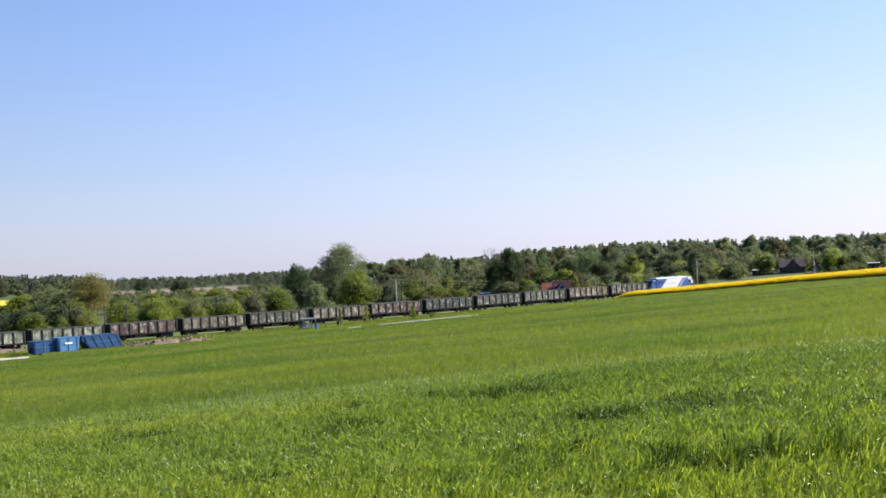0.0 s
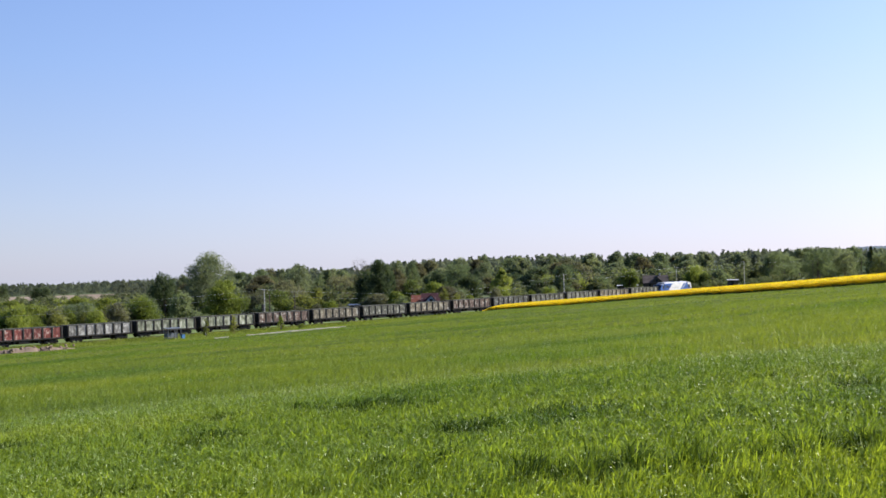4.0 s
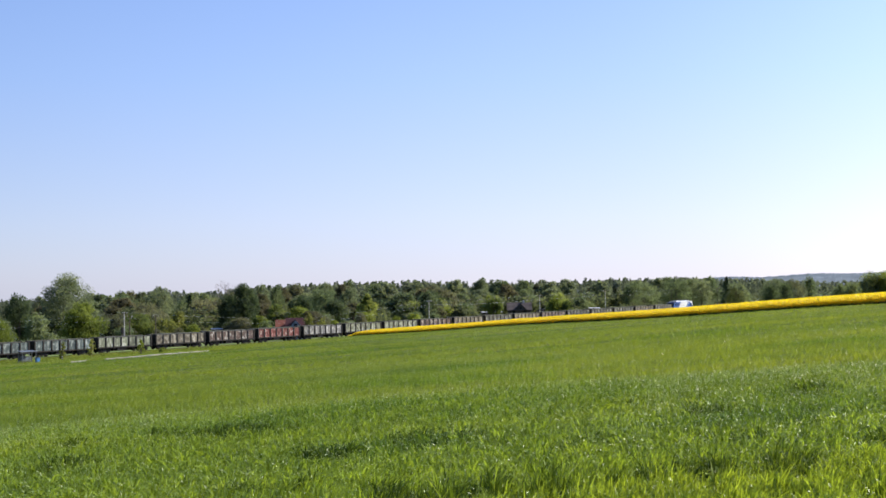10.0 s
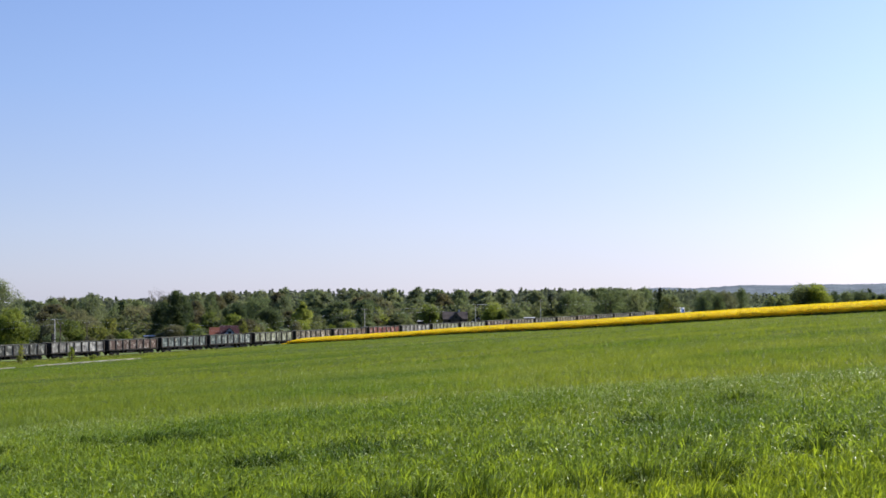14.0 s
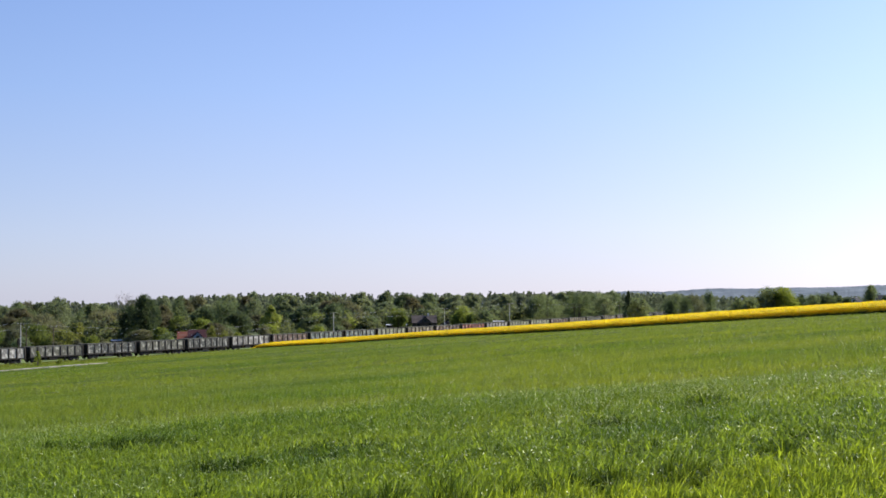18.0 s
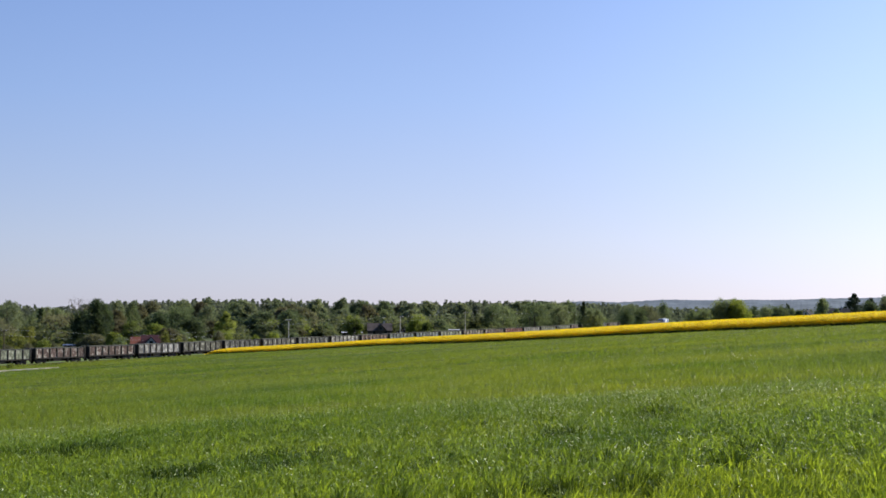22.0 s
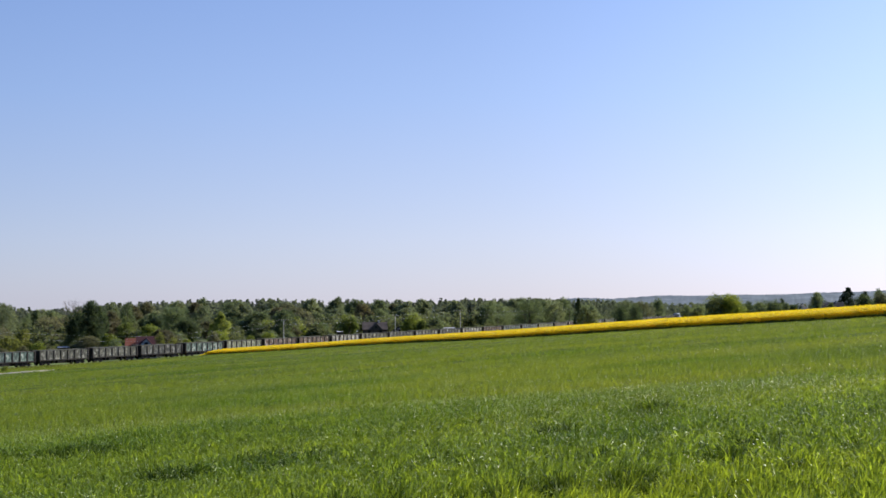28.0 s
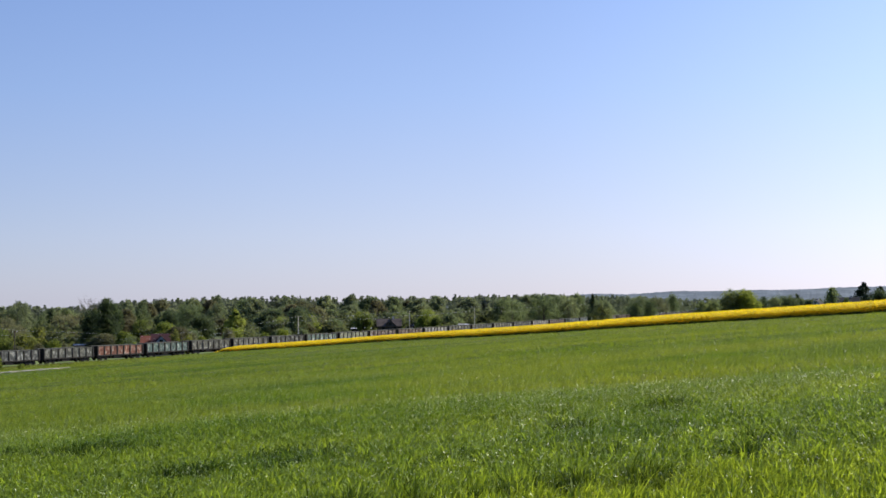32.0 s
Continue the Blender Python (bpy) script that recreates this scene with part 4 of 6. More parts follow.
def build_loco():
    """A blue locomotive: low cabs with raked screens, a taller machine room between them, a slanted white flash on the flank."""
    root = empty("locomotive", pose(0, 0, 0), "blue freight locomotive with a slanted white flank panel and white cab", "locomotive")
    L = 7.9
    bm = bmesh.new()
    prism(bm, [(-L + 1.95, 1.05), (-L + 2.15, 3.75), (L - 2.05, 3.75), (L - 1.9, 1.05)], "y", -1.46, 1.46)
    bmesh.ops.bevel(bm, geom=bm.edges[:], offset=0.07, segments=2, affect="EDGES")
    part("machine_room", bm, LOCO_BLUE, root)
    bm = bmesh.new()
    prism(bm, [(-1.40, 3.72), (-1.0, 4.02), (1.0, 4.02), (1.40, 3.72)], "x", -L + 2.3, L - 2.2)
    part("roof", bm, LOCO_WHITE, root, "white roof")
    for sgn, top in ((-1, 3.42), (1, 3.80)):
        bm = bmesh.new()
        prism(bm, [(sgn * (L - 1.9), 1.05), (sgn * (L - 2.0), top), (sgn * (L - 0.75), top), (sgn * (L - 0.02), 2.35), (sgn * L, 1.05)], "y", -1.44, 1.44)
        bmesh.ops.bevel(bm, geom=bm.edges[:], offset=0.07, segments=2, affect="EDGES")
        cab = part("cab", bm, LOCO_BLUE, root)
        bm = bmesh.new()
        prism(bm, [(sgn * (L - 0.02), 2.42), (sgn * (L + 0.03), 2.42), (sgn * (L - 0.68), top - 0.08), (sgn * (L - 0.73), top - 0.08)], "y", -1.2, 1.2)
        part("windscreen", bm, GLASS, cab)
        part("cab_roof", boxes((min(sgn * (L - 2.0), sgn * (L - 0.7)), max(sgn * (L - 2.0), sgn * (L - 0.7)), -1.34, 1.34, top - 0.02, top + 0.09), bevel=0.03), LOCO_WHITE if sgn > 0 else LOCO_GREY, cab)
        x = sgn * L
        for y in (-1.445, 1.445):
            part("cab_window", boxes((min(sgn * (L - 1.7), sgn * (L - 0.95)), max(sgn * (L - 1.7), sgn * (L - 0.95)), y - 0.016, y + 0.016, 2.35, 3.15)), GLASS, cab)
            part("handrail", tube(bmesh.new(), (sgn * (L - 1.85), y * 1.03, 1.2), (sgn * (L - 1.85), y * 1.03, 2.5), 0.025, 0.025, 6), STEEL, cab)
            if sgn > 0:
                bm = bmesh.new()
                prism(bm, [(L - 2.1, 3.18), (L - 2.1, 3.76), (L - 0.78, 3.76), (L - 0.42, 3.18)], "y", y - 0.012, y + 0.012)
                part("cab_band", bm, LOCO_WHITE, cab, "white band over the cab windows")
                bm = bmesh.new()
                prism(bm, [(L - 0.9, 2.3), (L - 0.75, 3.18), (L - 0.42, 3.18), (L - 0.06, 2.3)], "y", y - 0.012, y + 0.012)
                part("cab_corner", bm, LOCO_WHITE, cab, "white cab corner")
        for y in (-1.0, 1.0):
            part("headlight", tube(bmesh.new(), (x - sgn * 0.04, y, 1.7), (x + sgn * 0.06, y, 1.7), 0.16, 0.16, 12), LOCO_WHITE, cab)
            bm = tube(bmesh.new(), (x, y * 0.9, 1.06), (x + sgn * 0.45, y * 0.9, 1.06), 0.12, 0.12, 8)
            tube(bm, (x + sgn * 0.45, y * 0.9, 1.06), (x + sgn * 0.52, y * 0.9, 1.06), 0.24, 0.24, 10)
            part("buffer", bm, DARKIRON, root)
        part("headstock", boxes((min(x - sgn * 0.3, x + sgn * 0.1), max(x - sgn * 0.3, x + sgn * 0.1), -1.35, 1.35, 0.75, 1.2), bevel=0.02), DARKIRON, root)
    for y in (-1.475, 1.475):
        bm = bmesh.new()
        prism(bm, [(-4.6, 1.25), (-1.9, 3.68), (3.9, 3.68), (1.2, 1.25)], "y", y - 0.012, y + 0.012)
        part("flank_panel", bm, LOCO_WHITE, root, "white slanted flank panel")
        for x in (-2.0, -0.9, 0.2):
            part("marking_bar", boxes((x, x + 0.8, y - 0.02, y + 0.02, 2.35, 2.6)), LOCO_GREY, root)
        bm = bmesh.new()
        prism(bm, [(1.9, 1.25), (4.6, 3.68), (5.0, 3.68), (2.3, 1.25)], "y", y - 0.012, y + 0.012)
        part("light_stripe", bm, LOCO_GREY, root)
        for x in (-5.3, -4.4):
            g = part("grille", boxes((x, x + 0.75, y - 0.016, y + 0.016, 2.5, 3.2)), DARKIRON, root)
            for k in range(4):
                part("slat", boxes((x + 0.05, x + 0.7, y - 0.03, y + 0.03, 2.56 + k * 0.17, 2.62 + k * 0.17)), LOCO_BLUE, g)
    for x in (-3.6, 0.0, 3.0):
        part("roof_box", boxes((x, x + 1.4, -0.7, 0.7, 4.0, 4.2), bevel=0.06), LOCO_GREY, root)
    part("fuel_tank", boxes((-2.0, 2.0, -1.3, 1.3, 0.35, 1.05), bevel=0.08), DARKIRON, root)
    part("frame_sill", boxes((-L + 0.2, L - 0.2, -1.42, 1.42, 0.85, 1.1), bevel=0.02), DARKIRON, root)
    for x in (-4.6, 4.6):
        b = share("bogie", BOGIE, root, pose(x, 0, 0))
        for dx in (-1.6, 0, 1.6):
            share("wheelset", WHEELSET, b, pose(dx, 0, 0))
    return root


LOCO = build_loco()
LOCO_S = FIRST_GAP + 8.7


def motions():
    """Everything that moves: the locomotive and its wagons."""
    walk(LOCO, train_rows(LOCO_S))
    for w, s0 in WAGONS:
        walk(w, train_rows(s0))


# ---- trees ----
def leaf_cloud(rng, centres, radii, count, size, flat=0.35):
    """Small bent leaf clumps over lobes that are themselves made of smaller tufts."""
    tufts = 7
    way = rng.normal(0, 1, (len(centres), tufts, 3)) + np.array([0, 0, 0.35])
    way /= np.linalg.norm(way, axis=2)[..., None]
    radii = np.broadcast_to(np.asarray(radii, float), centres.shape)
    small = (centres[:, None] + way * radii[:, None] * 0.56).reshape(-1, 3)
    reach = np.repeat(radii, tufts, 0) * rng.uniform(0.46, 0.72, (len(small), 1))
    pick = rng.integers(0, len(small), count)
    d = rng.normal(0, 1, (count, 3))
    d /= np.linalg.norm(d, axis=1)[:, None]
    c = small[pick] + d * reach[pick] * (rng.uniform(0.2, 1.0, count) ** 0.45)[:, None] * rng.uniform(0.85, 1.15, count)[:, None]
    far = c - centres.mean(0)
    far /= np.linalg.norm(far, axis=1)[:, None] + 1e-6
    nrm = d * 0.28 + way.reshape(-1, 3)[pick] * 0.2 + far * 0.3 + rng.normal(0, 0.5, (count, 3))
    nrm /= np.linalg.norm(nrm, axis=1)[:, None]
    e1 = np.cross(nrm, rng.normal(0, 1, (count, 3)))
    e1 /= np.linalg.norm(e1, axis=1)[:, None]
    e2 = np.cross(nrm, e1)
    k = (size * rng.uniform(0.6, 1.4, count))[:, None]
    bend = nrm * k * flat
    return np.stack([c - e1 * k, c - e2 * k * 0.8 + bend, c + e1 * k, c + e2 * k * 0.8 - bend], 1)


def lobes(rng, shape, n):
    """Lobes of a crown in a unit box: height 0..1, half width 0.5."""
    cs, rs = [], []
    for i in range(n):
        h = (i + rng.uniform(0.1, 0.9)) / n
        if shape == "cone":
            half, z, r = 0.42 * (1 - h) + 0.03, 0.08 + 0.9 * h, 0.16 * (1 - h) + 0.05
        elif shape == "column":
            half, z, r = 0.30 * (1 - 0.6 * abs(h - 0.4)), 0.10 + 0.80 * h, 0.20
        elif shape == "bush":
            half, z, r = 0.34 * math.sqrt(max(0.05, 1 - h * h)), 0.10 + 0.72 * h, 0.26
        elif shape == "broad":
            half, z, r = 0.40 * math.sin(math.pi * (0.28 + 0.56 * h)), 0.22 + 0.64 * h, 0.16
        elif shape == "airy":
            half, z, r = 0.36 * math.sin(math.pi * (0.18 + 0.75 * h)), 0.30 + 0.62 * h, 0.14
        else:
            half, z, r = 0.36 * math.sin(math.pi * (0.26 + 0.66 * h)), 0.11 + 0.75 * h, 0.21
        a = rng.uniform(0, 2 * np.pi)
        q = half * math.sqrt(rng.uniform(0.15, 1))
        cs.append((math.cos(a) * q, math.sin(a) * q, z))
        rs.append(r * rng.uniform(0.75, 1.2))
    return np.array(cs), np.array(rs)


def build_tree(kind, leaf, height, width, seed, count=1500, clump=0.42, n_lobes=22, bark=None):
    """A tapered trunk with limbs and a crown of many leaf clumps, standing at its own foot."""
    rng = np.random.default_rng(seed)
    name = {"cone": "conifer", "bush": "bush"}.get(kind, "tree")
    root = new(name)
    bm = bmesh.new()
    tube(bm, (0, 0, -0.4), (0.1, 0, height * 0.45), width * 0.035 + 0.06, width * 0.02 + 0.04, 8)
    tube(bm, (0.1, 0, height * 0.44), (0.0, 0.1, height * 0.9), width * 0.02 + 0.04, 0.03, 6)
    cs, rs = lobes(rng, kind, n_lobes)
    scale = np.array([width, width, height])
    cs = cs * scale
    for c in cs[:: 2 if kind != "cone" else 5]:
        z0 = min(c[2] * 0.6, height * 0.7)
        tube(bm, (0.05, 0.02, z0), c, 0.05 + width * 0.006, 0.02, 5)
    part("trunk", bm, bark or BARK, root)
    if count:
        radii = rs[:, None] * np.array([width, width, min(height, width * 1.25)])
        me = quads("crown", leaf_cloud(rng, cs, radii, count, clump))
        me.materials.append(LEAF[leaf])
        share("crown", me, root, Matrix())
    return root


def bare_tree(height, seed):
    """A leafless crown of fine forked branches."""
    rng = random.Random(seed)
    root = new("tree")
    bm = bmesh.new()

    def grow(p, d, length, r, depth):
        e = p + d * length
        tube(bm, p, e, r, r * 0.62, 5)
        if depth:
            for _ in range(3):
                nd = (d + Vector((rng.uniform(-0.75, 0.75), rng.uniform(-0.75, 0.75), rng.uniform(0.0, 0.45)))).normalized()
                grow(e, nd, length * rng.uniform(0.6, 0.85), r * 0.55, depth - 1)

    grow(Vector((0, 0, -0.3)), Vector((0, 0, 1)), height * 0.30, 0.22, 6)
    part("crown", bm, PALE_BARK, root)
    return root


TREE_LABEL = {"tan": "broad tree in tan-green budding leaf", "mid": "broad tree in fresh mid-green leaf", "bright": "young tree in bright spring-green leaf", "yellow": "spreading tree in yellow-green new leaf",
              "dark": "dense dark green tree", "fresh": "rounded tree in fresh light green leaf", "olive": "olive-brown tree just coming into leaf", "brown": "brownish tree with half-open buds", "sunny": "pale yellow-green young tree in new leaf", "spruce": "tall narrow dark green spruce", "grey": "tall grey-green tree with open crown"}


def plant(kind, leaf, x, y, top, width, seed, **more):
    g = float(ground_z(x, y))
    more["count"] = int(more.get("count", 1500) * 4.6)
    t = build_tree(kind, leaf, top - g, width, seed, clump=0.185, n_lobes=46 if kind in ("cone", "broad", "airy") else 30, **more)
    t.matrix_world = pose(x, y, g, 0, 0, 0)
    noun = "bush" if kind == "bush" else "tree"
    return tagged(t, TREE_LABEL[leaf].replace("tree", noun) if kind == "bush" else TREE_LABEL[leaf], noun)


# east, north, height of the top over the camera's foot, width
for i, (kind, leaf, x, y, top, width, n) in enumerate([
    ("round", "tan", -91, 368, 0.6, 17.0, 2300), ("bush", "dark", -72, 252, -4.8, 7.2, 1000), ("bush", "yellow", -67, 259, -4.5, 7.4, 1000),
    ("round", "dark", -28, 329, 0.7, 9.5, 1900), ("round", "grey", -20.5, 389, 6.4, 21.0, 4600), ("round", "bright", -12.5, 305, -1.2, 11.0, 2400),
    ("bush", "mid", -21, 297, -3.7, 7.5, 1300), ("bush", "mid", -29, 299, -4.7, 6.0, 1000), ("airy", "grey", 8, 450, 2.4, 12.0, 1900),
]):
    plant(kind, leaf, x, y, top, width, 40 + i, count=n)
for i, (kind, leaf, x, y, top, width, n) in enumerate([
    ("round", "olive", -5, 330, -5.0, 9.0, 1300), ("column", "dark", 28, 344, 2.4, 10.5, 2600), ("column", "dark", 24, 350, -0.1, 8.0, 1500),
    ("cone", "sunny", 73.9, 414, -0.5, 10.5, 2600), ("bush", "yellow", 46, 357, -5.5, 5.2, 800), ("bush", "bright", 32, 334, -6.0, 4.6, 800),
    ("round", "olive", 22, 439, -1.7, 13.0, 1700), ("round", "mid", 17, 480, -2.2, 9.0, 1100), ("round", "mid", -5, 520, -0.4, 14.0, 1500),
]):
    plant(kind, leaf, x, y, top, width, 60 + i, count=n)
for i, (kind, leaf, x, y, top, width, n) in enumerate([
    ("bush", "grey", 128, 452, -2.8, 8.0, 900), ("round", "mid", 199, 481, 2.1, 17.5, 1800), ("round", "mid", 211, 464, 3.5, 19.5, 2200),
    ("cone", "spruce", 246, 503, 4.0, 6.0, 900), ("round", "mid", 241, 483, 1.2, 14.5, 1500), ("round", "grey", 282, 530, 3.1, 14.6, 1300),
    ("round", "olive", 300, 542, 2.5, 13.5, 1200), ("column", "mid", 316, 556, 3.9, 8.5, 900), ("bush", "mid", 238.2, 380, 4.2, 9.5, 1900), ("bush", "bright", 243.4, 378.0, 4.6, 10.4, 2100),
    ("bush", "mid", 229, 376, 1.0, 8.0, 900), ("round", "fresh", 155, 454, -3.6, 11.0, 1100), ("bush", "mid", 160, 442, -4.6, 8.5, 900),
]):
    plant(kind, leaf, x, y, top, width, 80 + i, count=n)
for i, (kind, leaf, x, y, top, width, n) in enumerate([
    ("round", "bright", 99, 418, -2.7, 10.0, 1200), ("bush", "mid", 105, 407, -4.1, 8.0, 900), ("bush", "bright", 66, 374, -6.1, 7.0, 800), ("bush", "mid", 52, 366, -5.8, 7.0, 800),
    ("cone", "spruce", 362, 546, 2.3, 9.5, 500), ("round", "dark", 376, 553, 3.0, 11.5, 600), ("cone", "spruce", 388, 556, 3.6, 11.5, 600),
    ("round", "dark", 398, 540, 6.5, 10.5, 900), ("cone", "spruce", 416, 539, 9.0, 16.5, 2500), ("cone", "spruce", 428, 541, 7.2, 12.0, 700), ("round", "grey", 440, 545, 9.0, 9.0, 800),
]):
    plant(kind, leaf, x, y, top, width, 110 + i, count=n)
for i, (leaf, az, d, up, width) in enumerate([
    ("dark", 33.0, 500, 0.28, 8.0), ("dark", 33.5, 520, 0.22, 9.0), ("mid", 34.0, 510, 0.26, 8.0), ("dark", 34.6, 505, 0.34, 9.0), ("mid", 35.0, 515, 0.22, 5.0), ("dark", 35.4, 500, 0.12, 4.0), ("mid", 36.95, 520, 0.2, 3.6),
    ("mid", 36.35, 520, 0.68, 6.0), ("dark", 37.05, 505, 0.0, 5.0), ("dark", 38.3, 500, 0.55, 8.0), ("olive", 39.0, 510, 0.6, 9.0), ("mid", 30.9, 470, 0.1, 7.0), ("dark", 28.0, 520, 0.1, 8.0), ("dark", 28.6, 530, 0.16, 9.0),
]):
    x, y = d * math.sin(radians(az)), d * math.cos(radians(az))
    plant("bush", leaf, x, y, 1.6 + d * math.tan(radians(up - 0.2)), width, 130 + i, count=800)
for i, (kind, leaf, az, d, up, width) in enumerate([
    ("broad", "grey", 0.9, 430, 0.09, 9.8), ("broad", "mid", 2.3, 440, 0.01, 2.9), ("round", "olive", 2.8, 400, -0.49, 11.1), ("round", "grey", 5.4, 560, 0.23, 6.9),
    ("round", "mid", 6.1, 560, 0.19, 8.7), ("round", "fresh", 6.1, 420, -0.74, 7.5), ("broad", "mid", 8.2, 430, 0.03, 11.9), ("broad", "grey", 8.3, 600, 0.34, 8.8),
    ("round", "grey", 9.3, 480, -0.03, 8.6), ("bush", "yellow", 1.8, 350, -1.01, 5.1), ("bush", "bright", 5.3, 335, -1.21, 3.8), ("round", "mid", 12.2, 430, -0.78, 8.4),
    ("broad", "fresh", 15.8, 445, -0.54, 6.2), ("bush", "bright", 18.6, 440, -0.54, 6.1), ("bush", "fresh", 19.1, 440, -0.74, 4.3), ("bush", "mid", 19.7, 460, -0.56, 6.0),
    ("round", "sunny", 12.25, 425, -0.68, 8.0), ("bush", "sunny", 14.55, 430, -1.05, 6.5), ("broad", "sunny", 15.75, 470, -0.42, 7.5),
    ("round", "sunny", 18.67, 446, -0.38, 8.5), ("bush", "fresh", 0.1, 335, -1.05, 9.0), ("bush", "olive", 0.75, 345, -0.95, 9.5), ("bush", "yellow", 1.25, 332, -1.25, 7.0), ("round", "olive", 0.4, 380, -0.55, 12.0),
    ("round", "brown", 3.4, 405, -0.45, 12.0), ("round", "brown", 14.0, 500, -0.42, 12.0), ("round", "brown", 10.9, 500, -0.5, 11.0),
    ("round", "mid", 22.0, 500, 0.10, 9.0), ("broad", "mid", 23.9, 470, 0.25, 11.5), ("broad", "grey", 25.0, 480, 0.20, 9.4), ("cone", "spruce", 26.1, 470, 0.28, 3.5),
    ("broad", "grey", 26.5, 455, -0.01, 8.2), ("round", "olive", 14.0, 520, -0.33, 12.7), ("bush", "bright", 14.5, 420, -0.96, 5.1),
]):
    x, y = d * math.sin(radians(az)), d * math.cos(radians(az))
    plant(kind, leaf, x, y, 1.6 + d * math.tan(radians(up)), width * 1.12, 400 + i, count=1100)
for i, (leaf, az, d, up, width) in enumerate([
    ("mid", -18.3, 262, -1.6, 6.5), ("dark", -17.5, 262, -1.62, 6.5), ("dark", -16.7, 262, -1.6, 6.5), ("dark", -16.0, 266, -1.55, 6.0), ("dark", -15.2, 262, -1.5, 5.5),
]):
    x, y = d * math.sin(radians(az)), d * math.cos(radians(az))
    plant("bush", leaf, x, y, 1.6 + d * math.tan(radians(up)), width, 500 + i, count=900)
bare = bare_tree(15.0, 3)
bare.matrix_world = pose(30.6, 429, float(ground_z(30.6, 429)))
tagged(bare, "leafless pale grey tree with fine branches", "tree")


def scrub_row():
    """Loose row of light green bushes and small trees behind the railway."""
    rng = random.Random(9)
    kinds = [build_tree("bush", leaf, 6.0, 6.5, 150 + i, count=5200, clump=0.14) for i, leaf in enumerate(("bright", "bright", "mid", "yellow", "olive"))]
    first = {}
    places = [100 + i * 2.1 for i in range(14)] + [20 + i * 2.4 + rng.uniform(-1, 1) for i in range(50)] + [140 + i * 4.6 + rng.uniform(-2, 2) for i in range(30)]
    for s in places:
        if s > 140 and rng.random() < 0.35:
            continue
        p = track_point(s, -rng.uniform(16, 40))
        if 5.0 < math.degrees(math.atan2(p.x, p.y)) < 7.6:
            continue
        k = rng.choice([0, 0, 1, 1, 2, 3, 4] if s < 140 else [2, 2, 0, 4])
        size = rng.uniform(0.7, 1.15) if s < 140 else rng.uniform(0.45, 0.8)
        size = size * 0.6 if math.degrees(math.atan2(p.x, p.y)) < -16.3 else size
        m = pose(p.x, p.y, float(ground_z(p.x, p.y)), 0, 0, rng.uniform(0, 360))
        if k not in first:
            first[k] = t = kinds[k]
            t.matrix_world = m
        else:
            t = copy_thing(kinds[k], m)
        t.scale = (size * rng.uniform(0.9, 1.2), size * rng.uniform(0.9, 1.2), size)
        leaf = ("bright", "bright", "mid", "yellow", "olive")[k]
        tagged(t, TREE_LABEL[leaf].replace("tree", "bush"), "bush", "bushes behind the railway")


scrub_row()


def crest(az):
    """How high, in degrees over level, the woods stand at a bearing."""
    return np.interp(az, (-18, -15, -13, -9, -5.5, -1, 1, 3.3, 5.5, 8.3, 12, 16, 19, 22, 25, 27.5, 30, 33, 45),
                     (-0.05, -0.13, -0.38, -0.41, -0.38, -0.18, -0.05, -0.07, 0.12, 0.22, 0.26, 0.22, 0.22, 0.25, 0.25, 0.17, 0.04, -0.03, -0.05))


